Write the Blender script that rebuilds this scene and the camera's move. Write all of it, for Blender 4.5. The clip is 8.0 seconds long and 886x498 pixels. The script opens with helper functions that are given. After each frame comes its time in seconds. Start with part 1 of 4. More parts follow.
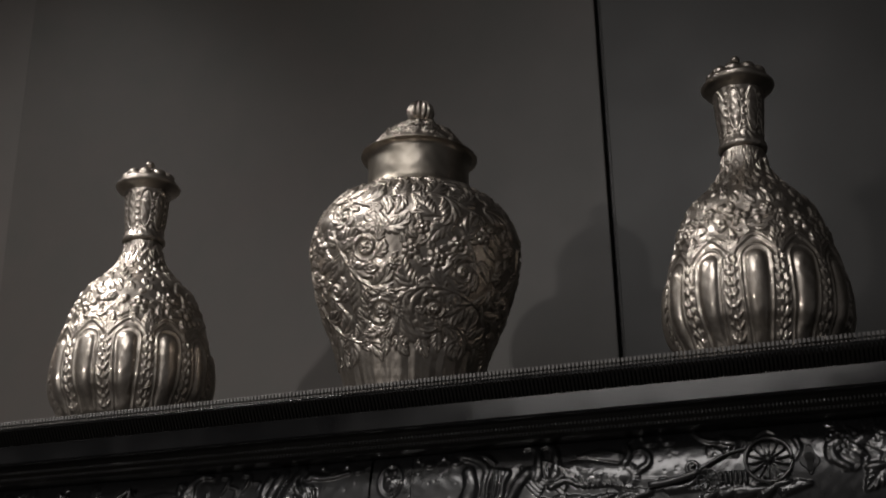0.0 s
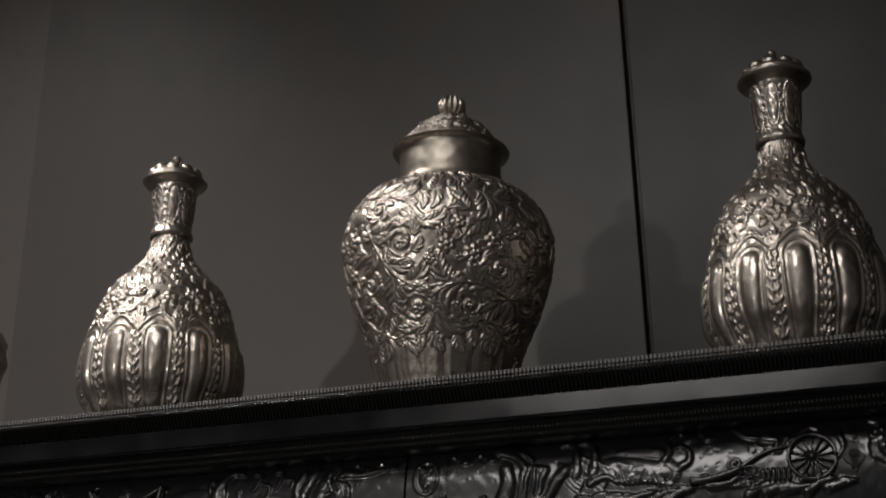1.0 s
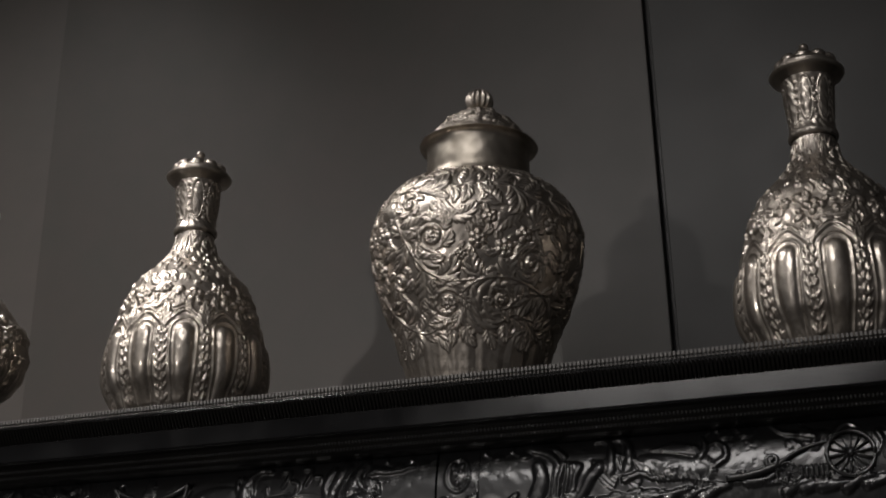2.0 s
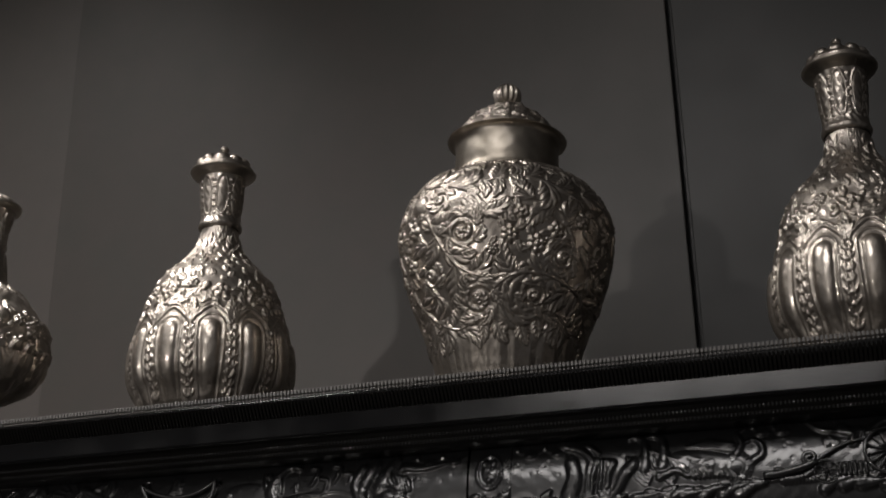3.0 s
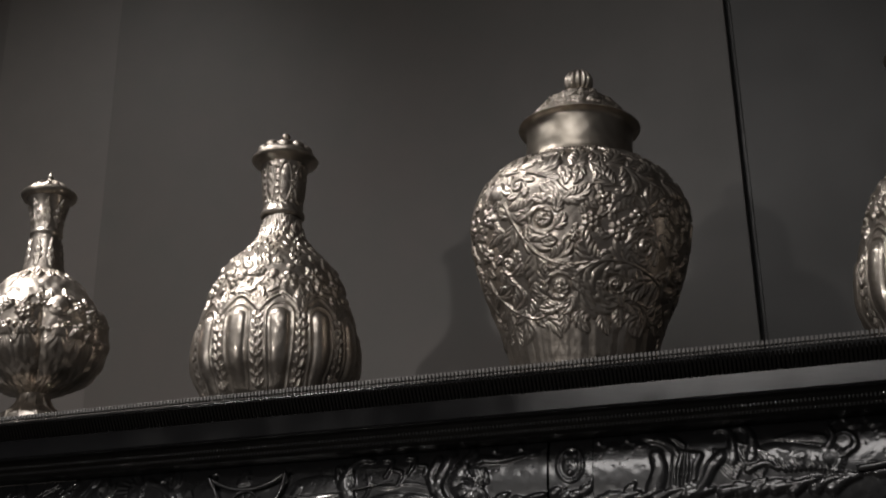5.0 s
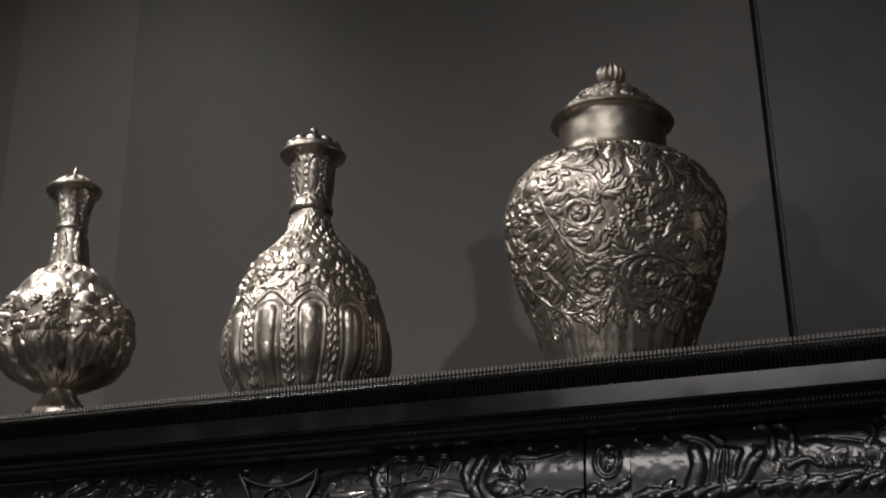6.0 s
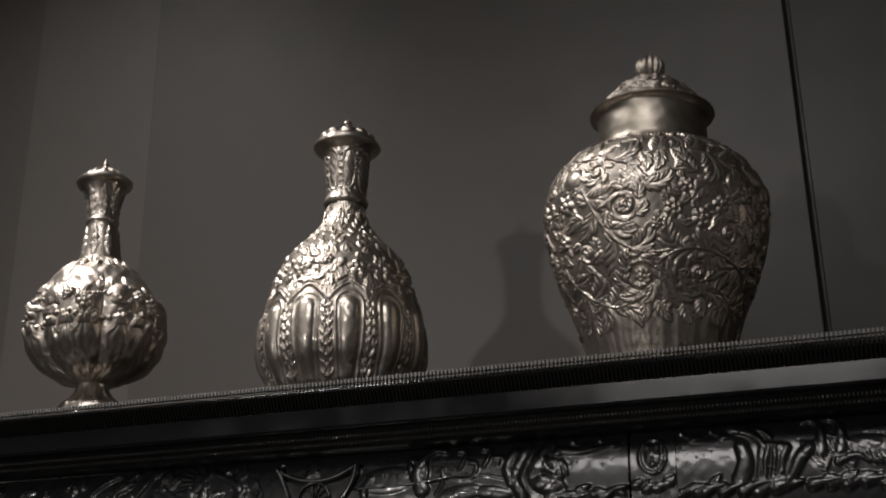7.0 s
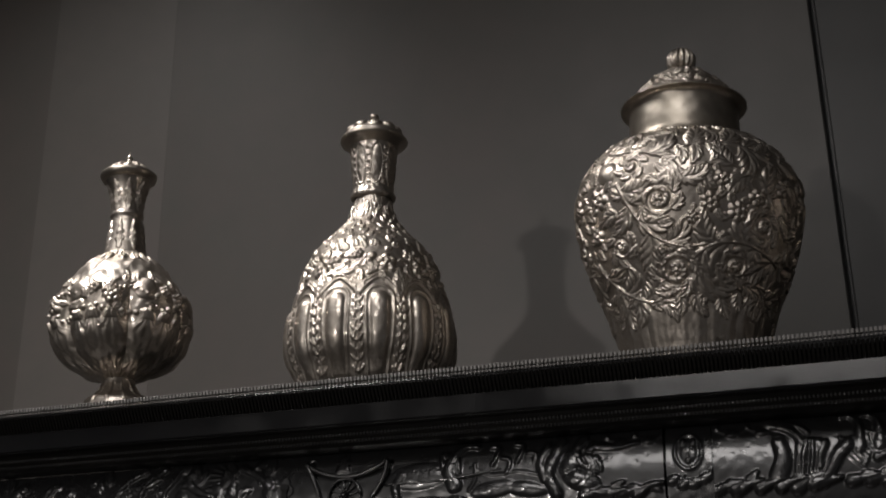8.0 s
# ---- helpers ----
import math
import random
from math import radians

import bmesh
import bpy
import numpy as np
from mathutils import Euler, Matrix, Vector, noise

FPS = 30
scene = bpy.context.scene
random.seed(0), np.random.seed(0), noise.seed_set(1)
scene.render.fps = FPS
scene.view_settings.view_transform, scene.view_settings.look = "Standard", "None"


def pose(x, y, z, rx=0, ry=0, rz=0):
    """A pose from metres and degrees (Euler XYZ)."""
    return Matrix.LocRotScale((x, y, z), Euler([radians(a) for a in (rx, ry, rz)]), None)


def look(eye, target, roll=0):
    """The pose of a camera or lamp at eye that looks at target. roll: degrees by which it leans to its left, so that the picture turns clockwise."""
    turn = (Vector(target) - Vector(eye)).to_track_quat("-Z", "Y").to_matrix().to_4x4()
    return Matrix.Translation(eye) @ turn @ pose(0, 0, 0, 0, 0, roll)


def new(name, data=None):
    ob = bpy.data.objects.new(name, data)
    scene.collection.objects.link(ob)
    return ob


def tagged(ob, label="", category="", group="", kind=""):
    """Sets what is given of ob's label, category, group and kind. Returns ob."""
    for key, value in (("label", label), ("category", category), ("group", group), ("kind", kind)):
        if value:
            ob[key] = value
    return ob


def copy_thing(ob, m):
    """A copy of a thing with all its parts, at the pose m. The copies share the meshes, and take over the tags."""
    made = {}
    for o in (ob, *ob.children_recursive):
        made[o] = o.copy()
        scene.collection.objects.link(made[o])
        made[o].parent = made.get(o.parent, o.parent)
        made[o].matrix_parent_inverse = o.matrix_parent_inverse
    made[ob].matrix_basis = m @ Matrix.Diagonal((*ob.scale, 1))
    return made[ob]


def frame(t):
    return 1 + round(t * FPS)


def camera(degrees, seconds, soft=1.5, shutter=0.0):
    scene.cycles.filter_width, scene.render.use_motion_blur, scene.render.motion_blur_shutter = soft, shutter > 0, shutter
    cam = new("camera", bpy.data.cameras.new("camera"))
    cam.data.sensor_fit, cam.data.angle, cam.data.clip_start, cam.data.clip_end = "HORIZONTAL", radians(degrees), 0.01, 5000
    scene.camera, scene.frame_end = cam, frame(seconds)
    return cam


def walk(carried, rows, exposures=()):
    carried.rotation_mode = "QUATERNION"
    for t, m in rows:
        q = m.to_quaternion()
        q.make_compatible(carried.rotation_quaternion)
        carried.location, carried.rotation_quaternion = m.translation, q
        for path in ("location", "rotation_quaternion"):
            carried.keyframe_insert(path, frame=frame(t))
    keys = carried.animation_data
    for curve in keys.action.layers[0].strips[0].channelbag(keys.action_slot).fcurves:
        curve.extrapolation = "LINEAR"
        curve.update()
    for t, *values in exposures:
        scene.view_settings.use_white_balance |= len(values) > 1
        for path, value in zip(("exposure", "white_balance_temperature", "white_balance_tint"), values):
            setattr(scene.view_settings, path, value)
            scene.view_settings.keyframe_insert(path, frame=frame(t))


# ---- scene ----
cam = camera(40.2, 8.0, soft=2.1)
PATH = [
    (0, (0.5600, -1.4136, 1.6012), (0.0952, 0.0016, 2.1852), -1.0),
    (0.5, (0.5376, -1.4128, 1.6020), (0.0736, 0.0032, 2.1860), -1.0),
    (1, (0.5104, -1.4144, 1.6020), (0.0480, 0.0024, 2.1852), -1.0),
    (1.5, (0.4896, -1.4120, 1.6004), (0.0264, 0.0032, 2.1852), -1.0),
    (3, (0.4280, -1.4104, 1.5980), (-0.0336, 0.0048, 2.1844), -0.9),
    (3.5, (0.4040, -1.4120, 1.5988), (-0.0568, 0.0048, 2.1836), -0.9),
    (4, (0.3760, -1.4128, 1.5996), (-0.0848, 0.0048, 2.1828), -0.9),
    (4.5, (0.3504, -1.4112, 1.6004), (-0.1112, 0.0056, 2.1828), -0.8),
    (6, (0.2832, -1.4088, 1.5988), (-0.1792, 0.0080, 2.1812), -0.7),
    (6.5, (0.2568, -1.4112, 1.5996), (-0.2048, 0.0072, 2.1796), -0.7),
    (7, (0.2296, -1.4096, 1.5996), (-0.2320, 0.0080, 2.1788), -0.6),
    (7.5, (0.2088, -1.4112, 1.6020), (-0.2520, 0.0088, 2.1780), -0.6),
    (8, (0.1880, -1.4120, 1.6036), (-0.2736, 0.0088, 2.1764), -0.6),
]
walk(cam, [(t, look(eye, target, roll)) for t, eye, target, roll in PATH])

# ---- light: a dim gallery with a far spotlight and ceiling panels ----
world = bpy.data.worlds.new("world")
scene.world = world
world.use_nodes = True
world.node_tree.nodes["Background"].inputs["Color"].default_value = (0.02, 0.02, 0.02, 1)
world.node_tree.nodes["Background"].inputs["Strength"].default_value = 0.0


def lamp(name, kind, watts, m, colour, **more):
    data = bpy.data.lights.new(name, kind)
    data.energy, data.color = watts, colour
    ob = new(name, data)
    ob.matrix_world = m
    return ob, data


CASE_TOP = 1.986     # upper face of the cabinet
WALL_Y = 0.495       # face of the wall behind it
ROOM = (-4.2, 3.6, -7.0, 3.9)   # x from, x to, y from, ceiling

spot, spot_data = lamp("gallery_spot", "SPOT", 250.0, look((-2.30, -6.47, 2.38), (-0.62, 0.0, 2.2)), (1.0, 0.942, 0.895))
spot_data.shadow_soft_size, spot_data.spot_size, spot_data.spot_blend = 0.10, radians(34), 1.0
over, over_data = lamp("ceiling_lamp_over_case", "AREA", 22.5, look((-1.4, -0.70, 3.85), (-1.15, -0.62, 2.0)), (1.0, 0.952, 0.918))
over_data.shape, over_data.size, over_data.size_y = "RECTANGLE", 1.0, 0.6
over_data.spread = radians(92)
back, back_data = lamp("ceiling_lamp_room", "AREA", 35.0, look((-0.05, -2.6, 3.85), (-0.05, -2.6, 0.0)), (1.0, 0.955, 0.930))
back_data.shape, back_data.size, back_data.size_y = "RECTANGLE", 1.4, 1.4


# ---- materials ----
def material(name, colour, rough, metal=0.0, grain=60.0, vary=0.25, bump=0.1, stain=None, rough_vary=0.12, spec=0.5, depth=0.002, coat=0.0, coat_rough=0.1, polish=0.0, polish_rough=0.16):
    """A principled surface with colour and gloss varied at two scales and a fine relief."""
    mat = bpy.data.materials.new(name)
    mat.use_nodes = True
    nt = mat.node_tree
    bsdf = nt.nodes["Principled BSDF"]
    bsdf.inputs["Metallic"].default_value = metal
    bsdf.inputs["Specular IOR Level"].default_value = spec
    bsdf.inputs["Coat Weight"].default_value, bsdf.inputs["Coat Roughness"].default_value = coat, coat_rough
    place = nt.nodes.new("ShaderNodeTexCoord")
    fine = nt.nodes.new("ShaderNodeTexNoise")
    fine.inputs["Scale"].default_value, fine.inputs["Detail"].default_value = grain, 5
    wide = nt.nodes.new("ShaderNodeTexNoise")
    wide.inputs["Scale"].default_value, wide.inputs["Detail"].default_value = grain * 0.09, 3
    for n in (fine, wide):
        nt.links.new(place.outputs["Object"], n.inputs["Vector"])
    both = nt.nodes.new("ShaderNodeMath")
    both.operation = "MULTIPLY_ADD"
    both.inputs[1].default_value, both.inputs[2].default_value = 0.4, 0.0
    nt.links.new(fine.outputs["Fac"], both.inputs[0])
    add = nt.nodes.new("ShaderNodeMath")
    add.operation = "MULTIPLY_ADD"
    add.inputs[1].default_value = 0.6
    nt.links.new(wide.outputs["Fac"], add.inputs[0])
    nt.links.new(both.outputs[0], add.inputs[2])
    ramp = nt.nodes.new("ShaderNodeValToRGB")
    other = stain or tuple(c * (1 - vary) for c in colour)
    ramp.color_ramp.elements[0].position, ramp.color_ramp.elements[1].position = 0.36, 0.6
    ramp.color_ramp.elements[0].color = (*other, 1)
    ramp.color_ramp.elements[1].color = (*colour, 1)
    nt.links.new(add.outputs[0], ramp.inputs["Fac"])
    nt.links.new(ramp.outputs["Color"], bsdf.inputs["Base Color"])
    gloss = nt.nodes.new("ShaderNodeMapRange")
    gloss.inputs["From Min"].default_value, gloss.inputs["From Max"].default_value = 0.3, 0.7
    gloss.inputs["To Min"].default_value, gloss.inputs["To Max"].default_value = rough + rough_vary / 2, max(0.03, rough - rough_vary / 2)
    nt.links.new(add.outputs[0], gloss.inputs["Value"])
    nt.links.new(gloss.outputs["Result"], bsdf.inputs["Roughness"])
    shine = None
    if polish:
        # satin metal whose raised grain is rubbed bright: a second, sharper gloss over the first
        shine = nt.nodes.new("ShaderNodeBsdfAnisotropic")
        shine.inputs["Roughness"].default_value = polish_rough
        mix = nt.nodes.new("ShaderNodeMixShader")
        mix.inputs["Fac"].default_value = polish
        nt.links.new(ramp.outputs["Color"], shine.inputs["Color"])
        nt.links.new(bsdf.outputs["BSDF"], mix.inputs[1])
        nt.links.new(shine.outputs["BSDF"], mix.inputs[2])
        nt.links.new(mix.outputs["Shader"], nt.nodes["Material Output"].inputs["Surface"])
    if bump:
        relief = nt.nodes.new("ShaderNodeBump")
        relief.inputs["Strength"].default_value, relief.inputs["Distance"].default_value = bump, depth
        nt.links.new(fine.outputs["Fac"], relief.inputs["Height"])
        nt.links.new(relief.outputs["Normal"], bsdf.inputs["Normal"])
        if shine:
            nt.links.new(relief.outputs["Normal"], shine.inputs["Normal"])
    return mat


SILVER = material("silver", (0.565, 0.512, 0.458), 0.46, 1.0, grain=200, stain=(0.42, 0.375, 0.325), bump=0.20, depth=0.0016, polish=0.36, polish_rough=0.11)
PLAIN_SILVER = material("plain_silver", (0.52, 0.473, 0.412), 0.40, 1.0, grain=60, stain=(0.36, 0.32, 0.265), bump=0.16, depth=0.0025)
EBONY = material("ebony", (0.006, 0.006, 0.0065), 0.20, grain=22, vary=0.4, bump=0.10, rough_vary=0.26, spec=0.7, coat=0.55, coat_rough=0.08)
# A lighter grey than the other ebony, used for the cornice teeth.
PALE_EBONY = material("pale_ebony_edge", (0.20, 0.192, 0.185), 0.42, grain=120, vary=0.6, bump=0.1, rough_vary=0.2)
CARVED = material("carved_ebony", (0.018, 0.018, 0.019), 0.32, grain=120, vary=0.5, bump=0.12, rough_vary=0.2, spec=0.8, coat=0.75, coat_rough=0.11)
RIPPLE = material("dull_ebony", (0.010, 0.009, 0.008), 0.38, grain=60, vary=0.4, bump=0.06, rough_vary=0.2, spec=0.35)
BEAD = material("polished_ebony", (0.07, 0.07, 0.07), 0.17, grain=60, vary=0.4, bump=0.04, rough_vary=0.08, spec=1.0, coat=1.0, coat_rough=0.06)
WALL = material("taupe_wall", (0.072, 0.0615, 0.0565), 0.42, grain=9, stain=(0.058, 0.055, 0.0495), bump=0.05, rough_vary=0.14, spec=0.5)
# Right panel: its own darker grey, taken deeper for light falling off there.
WALL_COOL_DIM = material("dimmed_grey_wall", (0.0245, 0.0232, 0.0215), 0.42, grain=9, stain=(0.0205, 0.0205, 0.019), bump=0.05, rough_vary=0.14, spec=0.5)
# The wall's taupe made lighter, standing in for a patch of light.
WALL_LIT = material("lit_taupe_wall", (0.095, 0.084, 0.078), 0.42, grain=14, stain=(0.080, 0.074, 0.068), bump=0.05, rough_vary=0.14, spec=0.5)
GAP = material("dark_gap", (0.006, 0.006, 0.006), 0.7, grain=30)
ROOM_WALL = material("gallery_plaster", (0.50, 0.505, 0.515), 0.8, grain=6, vary=0.1)
FLOOR = material("gallery_floor", (0.055, 0.050, 0.046), 0.45, grain=8, vary=0.35)


# ---- mesh helpers ----
def part(name, data, mat, parent=None, label=""):
    """Links a mesh or a bmesh as one object, under its thing."""
    if isinstance(data, bmesh.types.BMesh):
        mesh = bpy.data.meshes.new(name)
        data.to_mesh(mesh)
        data.free()
        data = mesh
    if not data.materials:
        data.materials.append(mat)
    ob = new(name, data)
    ob.parent = parent
    return tagged(ob, label)


def smooth(mesh):
    mesh.polygons.foreach_set("use_smooth", np.ones(len(mesh.polygons), bool))
    return mesh


def box(bm, lo, hi, bevel=0.0):
    made = bmesh.ops.create_cube(bm, size=1.0)["verts"]
    size, mid = Vector(hi) - Vector(lo), (Vector(hi) + Vector(lo)) / 2
    for v in made:
        v.co = Vector(a * b for a, b in zip(v.co, size)) + mid
    if bevel:
        edges = list({e for v in made for e in v.link_edges})
        bmesh.ops.bevel(bm, geom=edges, offset=bevel, segments=2, affect="EDGES", profile=0.5)
    return bm


def sheet(name, points, closed_u=False):
    """A mesh from a grid of points (rows, columns, 3)."""
    rows, cols = points.shape[:2]
    i, j = np.meshgrid(np.arange(rows - 1), np.arange(cols if closed_u else cols - 1), indexing="ij")
    k = (j + 1) % cols
    quads = np.stack([i * cols + j, i * cols + k, (i + 1) * cols + k, (i + 1) * cols + j], -1).reshape(-1, 4)
    mesh = bpy.data.meshes.new(name)
    mesh.vertices.add(rows * cols)
    mesh.vertices.foreach_set("co", points.reshape(-1).astype(np.float32))
    mesh.loops.add(quads.size)
    mesh.loops.foreach_set("vertex_index", quads.reshape(-1).astype(np.int32))
    mesh.polygons.add(len(quads))
    mesh.polygons.foreach_set("loop_start", np.arange(0, quads.size, 4, dtype=np.int32))
    mesh.update(calc_edges=True)
    mesh.validate()
    return smooth(mesh)


def spline(profile, count):
    """Points evenly spaced along a smooth curve through a profile of (radius, height); also the lengths along it."""
    p = np.array(profile)
    d = np.r_[0, np.cumsum(np.hypot(*np.diff(p, axis=0).T))]
    slope = np.gradient(p, d, axis=0)
    s = np.linspace(0, d[-1], count)
    k = np.clip(np.searchsorted(d, s, side="right") - 1, 0, len(d) - 2)
    h = (d[k + 1] - d[k])[:, None]
    u = ((s - d[k]) / h[:, 0])[:, None]
    out = (2 * u**3 - 3 * u**2 + 1) * p[k] + (u**3 - 2 * u**2 + u) * h * slope[k] + (-2 * u**3 + 3 * u**2) * p[k + 1] + (u**3 - u**2) * h * slope[k + 1]
    return out, s


class Turned:
    """A surface of revolution whose relief is chased on the unrolled sheet: across = angle, up = length along the profile."""

    def __init__(self, profile, around, up):
        self.line, self.s = spline(profile, up)
        self.a = np.linspace(-math.pi, math.pi, around, endpoint=False)
        self.h = np.zeros((up, around))
        self.radius = self.line[:, 0]

    def s_at(self, height):
        return float(np.interp(height, self.line[:, 1], self.s))

    def window(self, angle, s0, reach):
        """Rows, columns and local (u, v) metres round a place on the sheet."""
        r0 = max(0.004, float(np.interp(s0, self.s, self.radius)))
        rows = np.where(abs(self.s - s0) <= reach)[0]
        da = (self.a - angle + math.pi) % (2 * math.pi) - math.pi
        cols = np.where(abs(da) * r0 <= reach)[0]
        u, v = np.meshgrid(da[cols] * r0, self.s[rows] - s0)
        return np.ix_(rows, cols), u, v

    def raise_to(self, where, height):
        self.h[where] = np.maximum(self.h[where], height)

    def add(self, where, height):
        self.h[where] += height

    def crumple(self, amount, size, seed):
        """Shallow unevenness left by the hammer."""
        dice = random.Random(seed)
        u, v = np.meshgrid(self.a, self.s)
        for k in range(26):
            m, f = dice.randint(2, 3 + int(2 * math.pi * self.radius.max() / size)), dice.uniform(-2 * math.pi, 2 * math.pi) / size
            self.h += amount * 0.28 * np.cos(m * u + f * v + dice.uniform(0, 6.28))

    def mesh(self, name):
        tangent = np.gradient(self.line, axis=0)
        tangent /= np.linalg.norm(tangent, axis=1)[:, None] + 1e-9
        normal = np.stack([tangent[:, 1], -tangent[:, 0]], 1)
        r = self.line[:, 0][:, None] + normal[:, 0][:, None] * self.h
        z = self.line[:, 1][:, None] + normal[:, 1][:, None] * self.h
        return sheet(name, np.stack([r * np.cos(self.a), r * np.sin(self.a), z + 0 * r], -1), True)


def soften(h, cells, closed):
    """Rounds off the edges of a relief."""
    k = np.exp(-0.5 * (np.arange(-6, 7) / cells) ** 2)
    k /= k.sum()
    wide = np.pad(h, ((6, 6), (0, 0)), mode="edge")
    h = sum(w * wide[i:i + h.shape[0]] for i, w in enumerate(k))
    wide = np.pad(h, ((0, 0), (6, 6)), mode="wrap" if closed else "edge")
    return sum(w * wide[:, i:i + h.shape[1]] for i, w in enumerate(k))


class Panel:
    """A flat sheet with carved relief: across = x, up = z; the profile bulges forward."""

    def __init__(self, x0, x1, z0, z1, step, bulge):
        self.x = np.linspace(x0, x1, int((x1 - x0) / step))
        self.z = np.linspace(z0, z1, int((z1 - z0) / step))
        self.h = np.zeros((len(self.z), len(self.x)))
        self.bulge = bulge

    def window(self, x0, z0, reach):
        rows, cols = np.where(abs(self.z - z0) <= reach)[0], np.where(abs(self.x - x0) <= reach)[0]
        u, v = np.meshgrid(self.x[cols] - x0, self.z[rows] - z0)
        return np.ix_(rows, cols), u, v

    def raise_to(self, where, height):
        self.h[where] = np.maximum(self.h[where], height)

    def mesh(self, name):
        x, z = np.meshgrid(self.x, self.z)
        self.h = 0.56 * soften(self.h, 0.75, False)
        dice = random.Random(len(self.x))
        for k in range(24):
            f, g = dice.uniform(-420, 420), dice.uniform(-420, 420)
            self.h += 0.000020 * np.cos(f * x + g * z + dice.uniform(0, 6.28))
        s = (z - self.z[0]) / (self.z[-1] - self.z[0])
        y = -self.bulge * np.sin(math.pi * s) ** 0.8 - self.h
        return sheet(name, np.stack([x, y, z], -1))


# ---- stamps of relief, in metres on the sheet ----
def leaf(on, a, s, angle, length, width, height, curl=0.0, teeth=5, base=0.0):
    """An acanthus leaf from its root, bent to one side, with a scalloped edge, side veins and a mid rib."""
    where, u, v = on.window(a, s, length * 1.15)
    c, d = math.cos(angle), math.sin(angle)
    p, q = (u * c + v * d) / length, (-u * d + v * c) / length
    q = q - curl * p * abs(p)
    inside = (p > 0) & (p < 1)
    t = np.clip(p, 0, 1)
    w = width / length * np.sin(math.pi * t**0.75) ** 0.8 * (0.80 + 0.20 * np.cos(2 * math.pi * teeth * t - 3 * abs(q) * length / width)) + 1e-6
    e = np.clip(abs(q) / w, 0, 1)
    body = np.sqrt(np.clip(1 - e**2.4, 0, 1)) * (0.86 + 0.14 * np.cos(2 * math.pi * teeth * t - 5 * e)) * (0.84 - 0.22 * np.cos(5.5 * math.pi * e))
    body = np.where(e < 1, body * height * (0.4 + 0.6 * np.sin(math.pi * t * 0.62)) + base, 0)
    on.raise_to(where, np.where(inside, body, 0))


def blade(on, a, s, angle, length, width, height, curl=0.0):
    """A plain pointed leaflet: crisp edge, two sloping cheeks and a cut vein between them."""
    where, u, v = on.window(a, s, length * 1.1)
    c, d = math.cos(angle), math.sin(angle)
    p, q = (u * c + v * d) / length, (-u * d + v * c) / length
    q = q - curl * p * abs(p)
    t = np.clip(p, 0, 1)
    w = width / length * np.sin(math.pi * t**0.72) ** 0.8 + 1e-6
    e = np.clip(abs(q) / w, 0, 1)
    rise = np.clip(1.35 * (1 - e**3), 0, 1) * (0.72 + 0.28 * np.clip(e / 0.4, 0, 1)) * (0.55 + 0.6 * t)
    on.raise_to(where, np.where((p > 0) & (p < 1) & (e < 1), rise * height, 0))


def acanthus(on, a, s, angle, length, width, height, bend=0.6, lobes=5):
    """A lobed leaf laid along an arc: rounded lobes that lean forward, creases between them, a cut mid rib and a lifted rim."""
    where, u, v = on.window(a, s, length * 1.1)
    c, d = math.cos(angle), math.sin(angle)
    x, y = u * c + v * d, -u * d + v * c
    bend = bend if abs(bend) > 0.05 else 0.05
    big, side = abs(length / bend), math.copysign(1, bend)
    p = big * np.arctan2(x, big - side * y) / length
    q = np.abs(np.hypot(x, side * y - big) - big)
    t = np.clip(p, 0, 1)
    env = np.sin(math.pi * t**0.72) ** 0.75 + 1e-4
    lobe = np.abs(np.sin(math.pi * (lobes * t - 1.6 * np.clip(q / (width * env + 1e-5), 0, 1))))
    w = width * env * (0.68 + 0.32 * lobe**0.7) + 1e-6
    e = np.clip(q / w, 0, 1)
    rise = np.clip(1 - e**4, 0, 1) ** 0.5 * (0.52 + 0.48 * lobe**0.7 * np.clip(e * 2.0, 0, 1) + 0.20 * (1 - np.clip(e * 2.2, 0, 1)))
    rise *= (0.62 + 0.45 * t) * (1 - 0.35 * np.exp(-((q / (0.10 * width)) ** 2)))
    on.raise_to(where, np.where((p > 0) & (p < 1) & (e < 1), height * rise, 0))


def vine(on, points, thick, height, leaves=0, size=0.03, seed=1):
    """A stalk through (angle, height) points with lobed leaves breaking from it to either side."""
    dice = random.Random(seed)
    line = np.array([(p[0] * on.scale, on.s_at(p[1])) for p in points])
    cut = np.r_[0, np.cumsum(np.hypot(*np.diff(line, axis=0).T))]
    slope = np.gradient(line, cut, axis=0)
    steps = int(cut[-1] / (thick * 0.4))
    for i in range(steps + 1):
        f = cut[-1] * i / steps
        k = min(int(np.searchsorted(cut, f, side="right")) - 1, len(cut) - 2)
        h = cut[k + 1] - cut[k]
        w = (f - cut[k]) / h
        x, y = (2 * w**3 - 3 * w**2 + 1) * line[k] + (w**3 - 2 * w**2 + w) * h * slope[k] + (3 * w**2 - 2 * w**3) * line[k + 1] + (w**3 - w**2) * h * slope[k + 1]
        if i == 0:
            last, due, turn = (x, y), 0.5, 1
            continue
        knob(on, x / on.scale, y, thick * (1.15 - 0.4 * i / steps), height, 1.6, math.atan2(y - last[1], x - last[0]))
        if leaves and i / steps * leaves >= due:
            go = math.atan2(y - last[1], x - last[0])
            long = size * dice.uniform(0.8, 1.2)
            acanthus(on, x / on.scale, y, go + turn * dice.uniform(0.35, 0.7), long, long * dice.uniform(0.26, 0.36), height * dice.uniform(1.0, 1.5), turn * dice.uniform(1.0, 2.3), dice.choice((3, 4, 5)))
            due, turn = due + 1, -turn
        last = (x, y)


